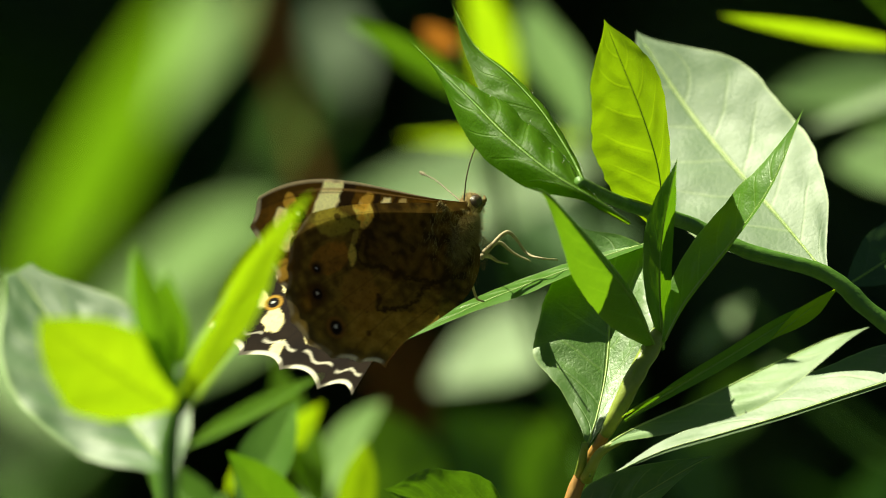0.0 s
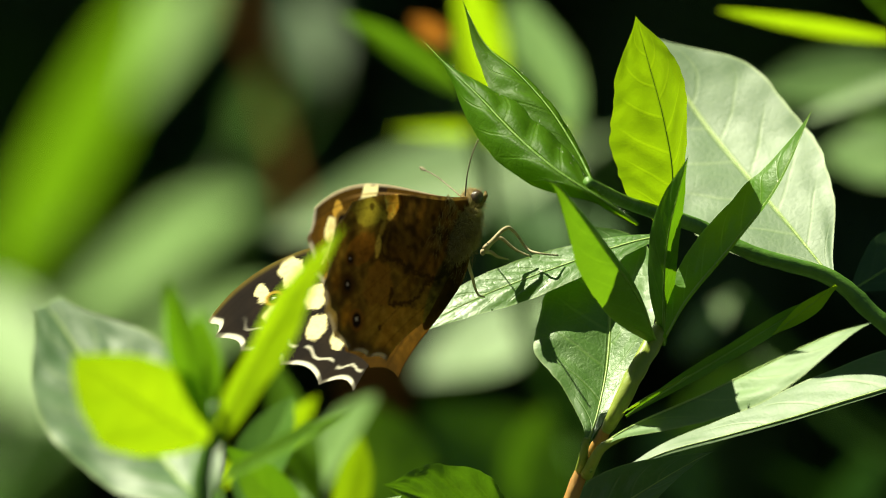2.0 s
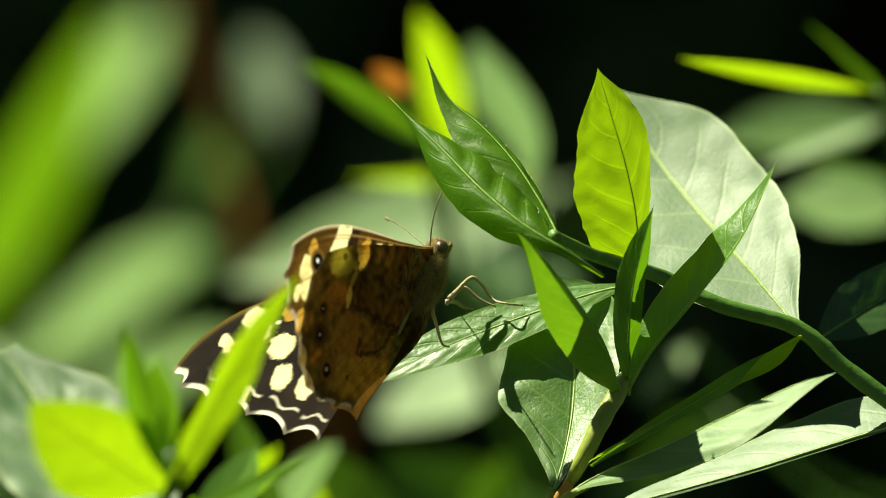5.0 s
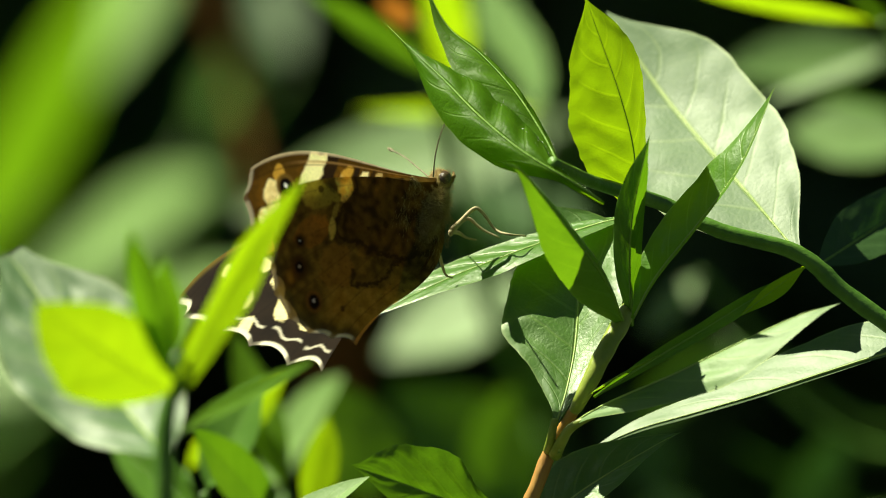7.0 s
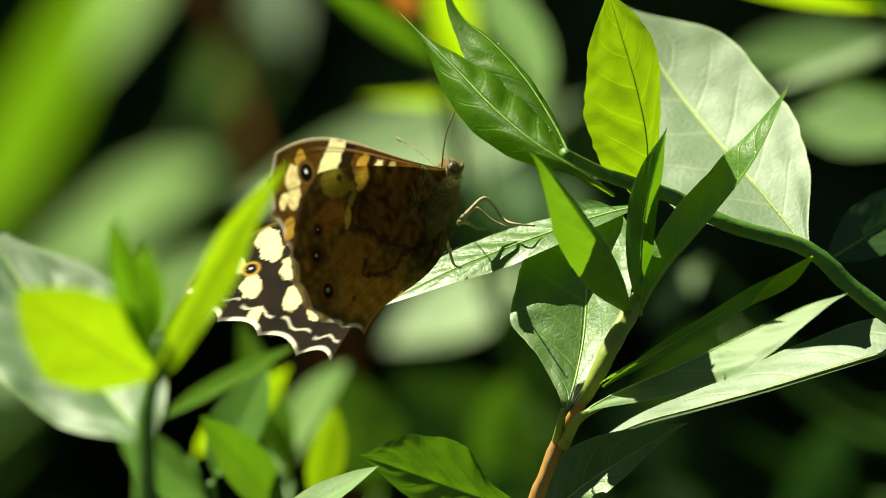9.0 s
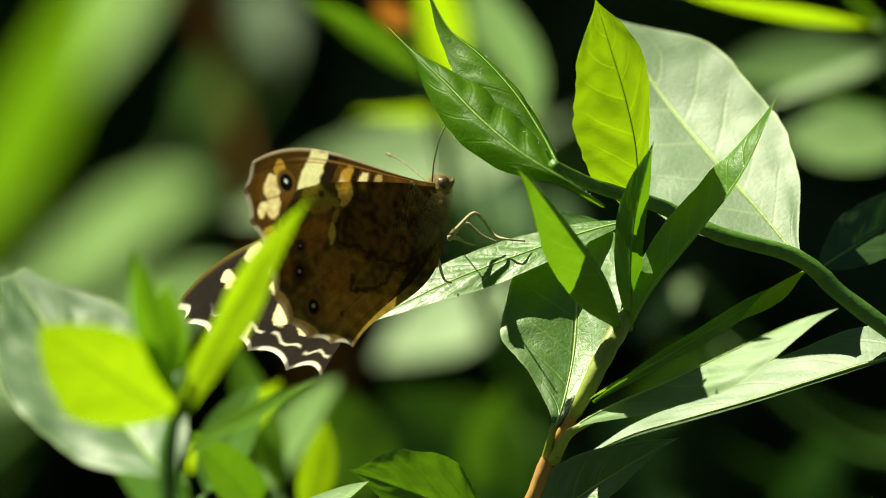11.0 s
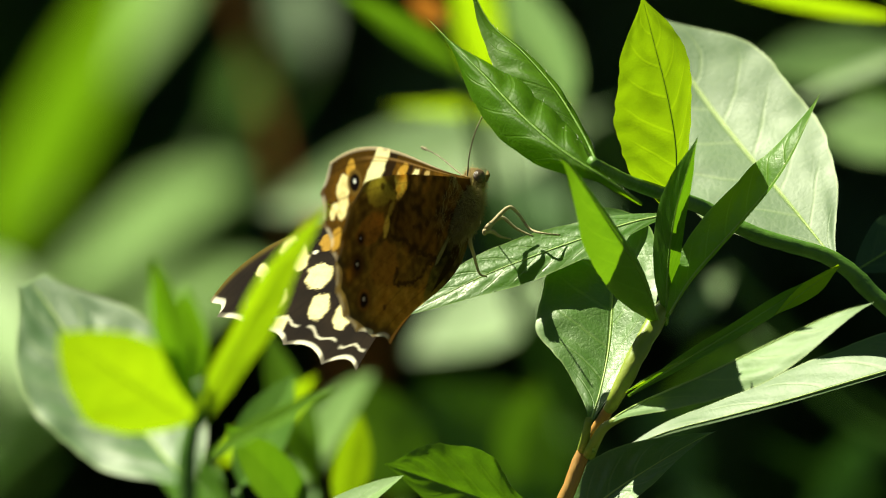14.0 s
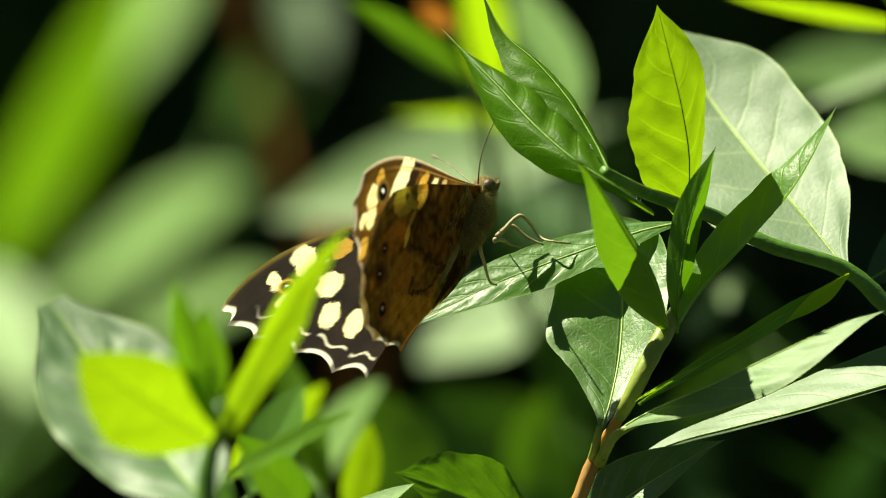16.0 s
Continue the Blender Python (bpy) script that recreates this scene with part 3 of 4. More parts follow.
def front_sprig():
    """Out-of-focus shoot in front of the butterfly."""
    root = thing("shrub_sprig", at(325, 960, -0.085), "bright young shrub shoot standing before the butterfly", "shrub")
    o = root.location
    d = -0.085

    def rel(*p):
        return at(*p) - o
    part("stem", tube([Vector((-0.02, 0.02, -o.z - 0.02)), Vector((-0.01, 0.0, -0.5)), Vector((0, 0, -0.03)), rel(322, 880, d), rel(335, 800, d), rel(352, 730, d)], (0.003, 0.0025, 0.0013, 0.0009, 0.0007, 0.0004), 10, 7), STEM_GREEN, root)
    leaf(root, at(345, 812, d), at(96, 646, d - 0.010), 100, (0.3, -0.65, -0.6), YOUNG, fold=8, bend=0.03, peak=0.52, point=1.15, seed=20)
    blade(root, [(345, 815, d), (380, 722, d), (430, 630, d + 0.002), (482, 540, d + 0.003), (532, 470, d + 0.005), (578, 416, d + 0.006)], (8, 40, 56, 52, 30, 0), (8, 40, 56, 52, 30, 0), (0.5, -0.65, -0.55), YOUNG, fold=(14, 14), seed=21, rib=0.00007)
    leaf(root, at(335, 770, d), at(262, 512, d - 0.015), 36, (0.0, -0.67, -0.73), GREEN, fold=25, seed=22)
    leaf(root, at(345, 740, d), at(318, 560, d - 0.010), 26, (0.1, -0.67, -0.73), GREEN, fold=15, seed=23)
    leaf(root, at(340, 880, d + 0.012), at(590, 742, d + 0.02), 26, (-0.2, -0.6, 0.7), YOUNG, fold=20, seed=24)
    blade(root, [(335, 925, d + 0.015), (270, 850, d + 0.022), (180, 740, d + 0.028), (100, 630, d + 0.033), (48, 556, d + 0.036)], (5, 96, 140, 114, 26), (5, 104, 145, 112, 28), (-0.15, -0.74, 0.62), PALE, fold=(8, 6), seed=25, label="broad pale leaf of the shoot")
    return root


def back_shrub(name, root_at, label, leaves, stem_mat, group="shrubs behind"):
    """A shrub behind: stem from the ground, side twigs, and its leaves."""
    root = thing("background_shrub", Vector((root_at.x, root_at.y, 0)), label, "shrub", group)
    o = root.location
    crown = root_at - o
    part("stem", tube([Vector((0, 0, -0.02)), crown * 0.5 + Vector((0.02, 0.02, 0)), crown], (0.005, 0.003, 0.001), 8, 8, lumps=0.15), stem_mat, root)
    for k, (b, t, half, face, mat, kw) in enumerate(leaves):
        mid = (crown + (b - o)) / 2 + Vector((0, 0, -0.008))
        part("twig", tube([crown, mid, b - o], (0.0008, 0.0006, 0.0004), 6, 5), STEM_GREEN, root)
        leaf(root, b, t, half, face, mat, rows=16, cols=5, quilt=0.0, rib=0, seed=40 + k + len(name), **kw)
    return root


def background():
    up = (-0.3, -0.65, 0.7)
    back_shrub("middle", at(1010, 760, 0.420), "shrub behind with broad pale leaves out of focus", [
        (at(1030, 222, 0.260), at(680, 218, 0.220), 15, (0.3, -0.8, -0.4), YOUNG, dict(fold=5)),
        (at(1090, 222, 0.360), at(460, 400, 0.362), 100, (0.05, -0.76, 0.6), MATURE, dict(fold=6)),
        (at(1000, 515, 0.350), at(725, 655, 0.347), 92, up, MATURE, dict(fold=6)),
        (at(1010, 230, 0.230), at(900, -30, 0.270), 58, (0.2, -0.8, 0.5), MATURE, dict(fold=6)),
        (at(790, 66, 0.190), at(722, 18, 0.180), 19, (0.4, -0.7, -0.4), RUSSET, dict(fold=10, label="small orange-brown young leaf")),
        (at(880, 200, 0.260), at(800, -80, 0.230), 46, (0.6, -0.7, -0.4), YOUNG, dict(fold=10)),
        (at(830, 160, 0.180), at(595, 12, 0.150), 32, (0.5, -0.8, 0.22), GREEN, dict(fold=15)),
        (at(1020, 940, 0.300), at(740, 700, 0.300), 104, (0.45, -0.86, -0.08), GREEN, dict(fold=8)),
        (at(900, 900, 0.260), at(960, 700, 0.260), 50, (0.2, -0.9, 0.2), GREEN, dict(fold=8)),
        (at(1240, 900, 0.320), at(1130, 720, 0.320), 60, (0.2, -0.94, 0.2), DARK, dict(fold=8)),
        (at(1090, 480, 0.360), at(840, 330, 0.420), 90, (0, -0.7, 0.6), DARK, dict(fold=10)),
    ], STEM_GREEN)
    back_shrub("right", at(1860, 760, 0.280), "shrub behind with pale and bright green leaves", [
        (at(1620, 64, 0.120), at(1266, 6, 0.090), 17, (0.4, -0.7, -0.5), YOUNG, dict(fold=14)),
        (at(1640, 90, 0.160), at(1490, -60, 0.140), 40, (0, -0.6, 0.6), GREEN, dict(fold=12)),
        (at(1640, 110, 0.260), at(1320, 150, 0.250), 62, (0.1, -0.75, 0.65), MATURE, dict(fold=8)),
        (at(1320, 1010, 0.240), at(1200, 880, 0.240), 40, up, MATURE, dict(fold=8)),
        (at(1640, 110, 0.200), at(1400, 205, 0.200), 18, up, MATURE, dict(fold=8)),
        (at(1680, 270, 0.260), at(1440, 260, 0.260), 84, up, MATURE, dict(fold=8)),
        (at(1680, 230, 0.240), at(1480, 190, 0.220), 28, (0, -0.5, 0.8), GREEN, dict(fold=15)),
        (at(1330, 620, 0.280), at(1180, 770, 0.280), 50, (0, -0.9, 0.2), GREEN, dict(fold=8)),
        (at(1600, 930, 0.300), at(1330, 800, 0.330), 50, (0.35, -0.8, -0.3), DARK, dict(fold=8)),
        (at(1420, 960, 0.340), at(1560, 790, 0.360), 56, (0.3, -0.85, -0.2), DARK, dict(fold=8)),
        (at(1290, 510, 0.240), at(1190, 620, 0.240), 34, up, MATURE, dict(fold=8)),
    ], STEM_GREEN)
    back_shrub("left", at(-90, 900, 0.780), "tall shrub behind with large bright leaves far out of focus", [
        (at(-70, 560, 0.819), at(250, -90, 0.780), 92, (0.6, -0.75, -0.3), GREEN, dict(fold=12)),
        (at(130, 250, 0.819), at(330, -90, 0.960), 92, up, BACK, dict(fold=8)),
        (at(60, 560, 0.741), at(430, 340, 0.702), 130, up, BACK, dict(fold=8)),
        (at(200, 620, 0.702), at(480, 520, 0.663), 80, up, BACK, dict(fold=8)),
        (at(-120, 480, 0.741), at(80, 720, 0.702), 90, up, BACK, dict(fold=8)),
        (at(560, 130, 0.700), at(500, -40, 0.730), 40, up, DARK, dict(fold=8)),
        (at(400, 240, 0.819), at(470, 110, 0.819), 40, up, GREEN, dict(fold=8)),
    ], BARK)
    back_shrub("low", at(500, 980, 0.100), "low shrub shoot behind with soft green leaves", [
        (at(500, 900, 0.170), at(664, 686, 0.160), 72, (-0.5, -0.6, 0.6), BACK, dict(fold=10)),
        (at(470, 1020, 0.012), at(716, 868, 0.008), 42, (-0.3, -0.6, 0.7), BACK, dict(fold=12)),
        (at(380, 860, 0.120), at(560, 690, 0.110), 40, (0.3, -0.85, -0.3), YOUNG, dict(fold=12)),
        (at(720, 920, 0.200), at(650, 700, 0.200), 80, (-0.2, -0.65, 0.7), GREEN, dict(fold=8)),
        (at(420, 900, 0.060), at(520, 690, 0.060), 60, (-0.2, -0.65, 0.7), GREEN, dict(fold=10)),
        (at(560, 960, 0.060), at(400, 780, 0.050), 46, (0.3, -0.9, 0.15), GREEN, dict(fold=10)),
        (at(560, 900, 0.110), at(470, 610, 0.120), 46, (0.4, -0.75, -0.4), YOUNG, dict(fold=10)),
        (at(600, 940, 0.090), at(640, 760, 0.090), 40, (0.3, -0.75, -0.45), YOUNG, dict(fold=10)),
        (at(420, 940, 0.080), at(250, 800, 0.090), 50, (0.3, -0.8, -0.4), GREEN, dict(fold=10)),
    ], STEM_GREEN)
    o = at(540, 440, 0.6)
    ob = thing("woody_stem", Vector((o.x + 0.05, 1.3, 0)), "rusty brown upright woody stem behind the leaves", "stem")
    part("stem", tube([Vector((0, 0, -0.02)), at(640, 760, 0.95) - ob.location, at(560, 560, 0.7) - ob.location, at(520, 420, 0.6) - ob.location, at(470, 200, 0.6) - ob.location, at(400, -40, 0.6) - ob.location, at(330, -400, 0.6) - ob.location], (0.005, 0.0013, 0.0010, 0.0008, 0.0008, 0.0007, 0.0006), 8, 6, lumps=0.2), RUST, ob)


# ---- butterfly ----
HINGE = Vector((0.368, 0.540, 0.757)).normalized()
FAR = Vector((-0.878, 0.469, 0.09))
FAR = (FAR - HINGE * FAR.dot(HINGE)).normalized()
NEAR = HINGE.cross(FAR).normalized()
if NEAR.y > 0:
    NEAR = -NEAR


BELLY = Vector((0.90, -0.05, -0.42))
BELLY = (BELLY - HINGE * BELLY.dot(HINGE)).normalized()
FLANK = HINGE.cross(BELLY).normalized()
if FLANK.y > 0:
    FLANK = -FLANK


def wing_turn(angle, root=0.0, slide=0.0):
    """Pose of a wing spread by that many degrees from the far wing's plane, its root that far out on the flank, swung in its own plane."""
    v = FAR * math.cos(radians(angle)) + NEAR * math.sin(radians(angle))
    w = HINGE.cross(v)
    return Matrix.Translation((FLANK * root - HINGE * (0.3 * max(root, 0.0))) * UNIT) @ Matrix((HINGE, v, w)).transposed().to_4x4() @ Matrix.Rotation(radians(slide), 4, "Z")


def smooth(a, b, x):
    t = min(1.0, max(0.0, (x - a) / (b - a)))
    return t * t * (3 - 2 * t)


def blend(a, b, f):
    return tuple(x + (y - x) * f for x, y in zip(a, b))


BROWN, OLIVE, OCHRE, CREAM, BLACK, WHITE, RUFOUS = (0.075, 0.038, 0.006), (0.13, 0.095, 0.016), (0.48, 0.27, 0.04), (0.97, 0.84, 0.44), (0.014, 0.009, 0.006), (0.85, 0.78, 0.62), (0.20, 0.088, 0.010)


def spot(u, v, cu, cv, ru, rv, turn=0.0):
    du, dv = u - cu, v - cv
    c, s = math.cos(radians(turn)), math.sin(radians(turn))
    a, b = (du * c + dv * s) / ru, (-du * s + dv * c) / rv
    wob = 0.28 * noise.noise(Vector((u * 0.06, v * 0.06, cu)))
    return 1 - smooth(0.88, 1.06, math.hypot(a, b) + wob)


def eye_spot(col, u, v, cu, cv, r, ring=OCHRE):
    q = math.hypot(u - cu, v - cv)
    col = blend(col, ring, 1 - smooth(r * 1.25, r * 1.65, q))
    col = blend(col, (0.006, 0.004, 0.004), 1 - smooth(r * 0.85, r * 1.1, q))
    return blend(col, (0.95, 0.95, 0.95), 1 - smooth(r * 0.14, r * 0.30, math.hypot(u - cu - r * 0.1, v - cv - r * 0.1)))


def fringe(col, s, q, lobes, amount=1.0):
    k = abs(math.sin(math.pi * (q * lobes)))
    return blend(col, WHITE, amount * smooth(0.972, 0.985, s) * (0.15 + 0.85 * smooth(0.25, 0.6, k)))


def veins(col, q, s, count, dark):
    k = abs((q * count) % 1.0 - 0.5)
    return blend(col, dark, 0.55 * (1 - smooth(0.02, 0.06, k)) * smooth(0.2, 0.5, s))


def upper_forewing(u, v, s, q):
    n1 = noise.noise(Vector((u * 0.02, v * 0.02, 3)))
    col = blend((0.008, 0.005, 0.004), (0.026, 0.016, 0.009), 0.35 + 0.5 * n1)
    col = blend(col, OLIVE, 0.8 * (1 - smooth(0.15, 0.5, s)))
    col = veins(col, q, s, 7, (0.008, 0.005, 0.004))
    for cu, cv, ru, rv, turn in ((-200, 262, 46, 24, 40), (-243, 195, 32, 25, 20), (-311, 167, 32, 19, 10), (-322, 112, 34, 20, 0), (-298, 258, 28, 20, 30), (-252, 302, 24, 13, 40), (-359, 225, 22, 13, 0), (-138, 161, 32, 17, 30)):
        col = blend(col, blend(CREAM, OCHRE, min(0.8, max(0.0, 0.3 * noise.noise(Vector((u * 0.11, v * 0.11, 31)))))), spot(u + 5 * noise.noise(Vector((u * 0.2, v * 0.2, 5))), v, cu, cv, ru, rv, turn))
    for cu, cv, ru, rv in ((-161, 205, 25, 20), (-118, 118, 26, 16)):
        col = blend(col, OCHRE, 0.85 * spot(u, v, cu, cv, ru, rv))
    col = eye_spot(col, u, v, -259, 274, 12)
    col = blend(col, WHITE, spot(u, v, -192, 224, 5, 5))
    line = abs(s * (1 - 0.05 * abs(math.sin(math.pi * q * 5)) ** 0.8) - 0.885 - 0.012 * math.sin(math.pi * q * 15))
    col = blend(col, WHITE, 0.7 * (1 - smooth(0.004, 0.009, line)) * smooth(0.15, 0.4, abs(math.sin(math.pi * q * 5))) * (1 - smooth(0.55, 0.8, q)))
    col = blend(col, OLIVE, smooth(0.955, 1.0, q))
    return fringe(col, s, q, 5)


def slab(u, v, cu, cv, lu, lv, su, sv):
    """A slanted patch: half its length along (lu, lv), half its width along (su, sv)."""
    det = lu * sv - lv * su
    du, dv = u - cu, v - cv
    a, b = (du * sv - dv * su) / det, (lu * dv - lv * du) / det
    wob = 0.22 * noise.noise(Vector((u * 0.07, v * 0.07, cu)))
    return 1 - smooth(0.86, 1.06, (a ** 4 + b ** 4) ** 0.25 + wob)


def under_forewing(u, v, s, q):
    n1 = noise.noise(Vector((u * 0.025, v * 0.025, 7)))
    n2 = noise.noise(Vector((u * 0.09, v * 0.09, 27)))
    col = blend(BROWN, RUFOUS, min(1.0, max(0.0, 0.15 + 0.5 * n1 + 0.3 * n2)))
    col = blend(col, (0.045, 0.024, 0.005), 0.7 * smooth(0.90, 0.97, q))
    col = blend(col, BLACK, 0.35 * smooth(0.90, 0.97, s))
    col = blend(col, BLACK, 0.9 * slab(u, v, -172, 205, 46, 8, 15, -15))
    col = blend(col, CREAM, slab(u, v, -196, 232, 47, 9, 18, -18))
    col = blend(col, blend(OCHRE, CREAM, smooth(-145, -175, u)), slab(u, v, -152, 166, 30, 5, 10, -10))
    col = blend(col, BLACK, 0.9 * slab(u, v, -134, 150, 30, 5, 5, -5))
    col = blend(col, CREAM, 0.85 * slab(u, v, -126, 132, 22, 4, 8, -8))
    col = blend(col, BLACK, 0.8 * slab(u, v, -110, 117, 22, 4, 4, -4))
    col = blend(col, blend(OCHRE, CREAM, 0.4), 0.6 * slab(u, v, -104, 104, 20, 4, 7, -7))
    for cu, cv, ru, rv, turn, tone in ((-246, 294, 17, 12, 0, OCHRE), (-290, 286, 26, 20, 20, CREAM), (-312, 266, 26, 17, 20, CREAM), (-338, 280, 18, 10, 10, CREAM), (-369, 242, 24, 13, 10, OCHRE), (-395, 180, 20, 12, 0, OCHRE)):
        col = blend(col, blend(tone, OCHRE, 0.3 + 0.5 * n2), spot(u, v, cu, cv, ru, rv, turn))
    col = veins(col, q, s, 7, (0.03, 0.015, 0.004))
    col = eye_spot(col, u, v, -257, 267, 16, (0.12, 0.07, 0.015))
    # thin pale line on the leading edge: rim light put into the colour
    rim_light = smooth(0.982, 0.990, q) * smooth(0.1, 0.3, s)
    col = blend(col, (0.75, 0.62, 0.42), 0.6 * rim_light)
    vein = 1 - smooth(0.004, 0.011, abs(q - 0.945))
    col = blend(col, (0.30, 0.17, 0.06), 0.6 * vein * (1 - smooth(0.6, 0.85, s)))
    return fringe(tuple(min(0.95, c * 1.1) for c in col), s, q, 7, 0.35 * smooth(0.45, 0.6, q))


def near_line(u, v, points):
    """Distance to a broken line."""
    best = 1e9
    for (a, b), (c, d) in zip(points, points[1:]):
        t = min(1.0, max(0.0, ((u - a) * (c - a) + (v - b) * (d - b)) / ((c - a) ** 2 + (d - b) ** 2)))
        best = min(best, math.hypot(u - a - t * (c - a), v - b - t * (d - b)))
    return best


def ramp(x):
    return min(1.0, max(0.0, x))


def under_hindwing(u, v, s, q):
    n1 = noise.noise(Vector((u * 0.018, v * 0.018, 11)))
    n2 = noise.noise(Vector((u * 0.06, v * 0.06, 13)))
    n3 = noise.noise(Vector((u * 0.17, v * 0.17, 15)))
    wu, wv = u + 7 * n2 + 4 * n3, v + 7 * noise.noise(Vector((u * 0.07, v * 0.07, 21))) + 4 * n3
    col = blend((0.040, 0.025, 0.005), (0.115, 0.075, 0.012), ramp(0.45 + 0.8 * n1 + 0.9 * n2))
    # olive outer field, rusty cells along the margin
    col = blend(col, (0.155, 0.128, 0.018), 0.9 * spot(u, v, -208, 212, 62, 34, -42))
    col = blend(col, (0.185, 0.082, 0.011), (0.6 + 0.5 * n2) * spot(u, v, -285, 190, 52, 26, -30))
    col = blend(col, (0.150, 0.080, 0.012), 0.6 * spot(u, v, -300, 110, 46, 40, 0))
    # dark base with a ragged outer edge
    edge = ((-118, 172), (-131, 159), (-146, 144), (-166, 152), (-188, 158), (-208, 151), (-228, 156), (-249, 139), (-247, 118), (-226, 88), (-216, 60), (-205, 28), (-173, -18), (-120, -60))
    inside = smooth(-6, 6, wu + 0.14 * wv + 226 - 62 * smooth(120, 165, wv) - 30 * smooth(60, 10, wv))
    col = blend(col, blend((0.016, 0.009, 0.003), (0.062, 0.036, 0.007), ramp(0.45 + 1.0 * n2 + 0.6 * n1)), 0.92 * inside)
    col = blend(col, (0.016, 0.009, 0.003), 0.8 * (1 - smooth(2.0, 5.5, near_line(wu, wv, edge))))
    line = ((-150, -34), (-173, -16), (-205, 1), (-232, 4), (-257, 14), (-285, 44), (-305, 61), (-278, 74))
    # golden lobe towards the inner angle
    jag = -0.80 * wu - 0.60 * wv
    lobe = smooth(205, 211, jag) * (1 - smooth(92, 122, v + 8 * n2)) * smooth(-425, -380, u) * (1 - smooth(0.93, 0.99, s))
    col = blend(col, blend((0.13, 0.080, 0.010), (0.22, 0.145, 0.024), ramp(0.35 + 0.7 * n2 + 0.6 * n3)), 0.85 * lobe)
    col = blend(col, (0.016, 0.009, 0.003), 0.85 * (1 - smooth(2.0, 5.0, near_line(wu, wv, line))))
    # ochre patch at the leading edge, its yellow tail
    pale = ramp(slab(u, v, -156, 176, 13, -16, 20, 17) + 0.8 * spot(u, v, -176, 158, 16, 8, -20))
    col = blend(col, blend((0.30, 0.17, 0.022), (0.42, 0.29, 0.06), ramp(0.5 + n2)), 0.95 * pale)
    col = blend(col, (0.30, 0.24, 0.045), 0.85 * ramp(spot(u, v, -248, 154, 22, 9, 25) + 0.4 * spot(u, v, -218, 164, 22, 6, 10)))
    # eyespots
    for cu, cv, r, ring in ((-389, 119, 14, 0.25), (-360, 180, 11, 0.75), (-320, 203, 7, 0.6)):
        col = blend(col, (0.030, 0.016, 0.004), ring * (1 - smooth(r * 1.5, r * 2.6, math.hypot(u - cu, v - cv))))
        col = eye_spot(col, u, v, cu, cv, r, (0.10, 0.050, 0.009) if r > 12 else (0.030, 0.016, 0.004))
    for cu, cv, r in ((-156, 54, 6), (-114, 45, 5), (-207, 212, 7), (-190, 84, 4), (-353, 58, 6)):
        col = blend(col, (0.02, 0.011, 0.003), 0.8 * spot(u, v, cu, cv, r, r))
    # veins and dusting of dark scales
    k = abs((q * 8) % 1.0 - 0.5)
    col = blend(col, (0.03, 0.016, 0.005), 0.4 * (1 - smooth(0.015, 0.05, k)) * smooth(0.25, 0.6, s))
    col = blend(col, (0.02, 0.012, 0.004), ramp(0.9 * n3 - 0.15))
    col = blend(col, (0.03, 0.02, 0.008), 0.6 * smooth(0.92, 0.96, s))
    return fringe(tuple(min(0.95, c * 3.0) for c in col), s, q, 8, 0.12 + 0.8 * (1 - smooth(0.12, 0.3, q)))


def upper_hindwing(u, v, s, q):
    n1 = noise.noise(Vector((u * 0.02, v * 0.02, 17)))
    col = blend(BROWN, OLIVE, 0.4 + 0.5 * n1)
    for cu, cv in ((-330, 196), (-365, 140), (-375, 90)):
        col = blend(col, CREAM, spot(u, v, cu, cv, 26, 22))
        col = eye_spot(col, u, v, cu, cv, 9)
    return fringe(veins(col, q, s, 8, BLACK), s, q, 8)


def wing(name, parent, margin, bulge, inner, lobes, scallop, paint, label, dome=0.016, rows=150, cols=140, base=(0.0, 0.0), material=WING):
    """A wing from its root to the scalloped outer margin; u along the body, v away from it."""
    edge = spline([(u, v, 0) for u, v in margin], 40)
    apex, root = edge[-1], Vector((*base, 0))
    ahead = Vector((apex.y - root.y, -(apex.x - root.x), 0)).normalized()
    bm = bmesh.new()
    cl = bm.verts.layers.float_color.new("pattern")
    grid = []
    for i in range(cols + 1):
        q = i / cols
        f = q * (len(edge) - 1)
        k = min(int(f), len(edge) - 2)
        m = edge[k].lerp(edge[k + 1], f - k)
        cut = 1 - scallop * abs(math.sin(math.pi * q * lobes)) ** 0.8 * (1 - smooth(0.9, 1.0, q)) * (0.6 + 0.4 * (1 - q))
        line = []
        for j in range(rows + 1):
            s = (j / rows)
            p = root + (m - root) * (s * cut) + ahead * (bulge * 6.75 * s * s * (1 - s) * q ** 3) - Vector((0, inner * 6.75 * s * (1 - s) ** 2 * (1 - q) ** 5, 0))
            fold = 2.0 * (0.5 - abs((q * 7) % 1.0 - 0.5)) * s * 0.3
            h = dome * 120 * math.sin(math.pi * min(1, s)) * (q - q * q) * 2 + fold
            vert = bm.verts.new(Vector((p.x, p.y, h)) * UNIT)
            vert[cl] = (*paint(p.x, p.y, s, q), 1)
            line.append(vert)
        grid.append(line)
    for r0, r1 in zip(grid, grid[1:]):
        for a, b, c, d in zip(r0, r0[1:], r1[1:], r1):
            bm.faces.new((a, b, c, d))
    bmesh.ops.remove_doubles(bm, verts=bm.verts, dist=1e-7)
    return part(name, bm, material, parent, label)


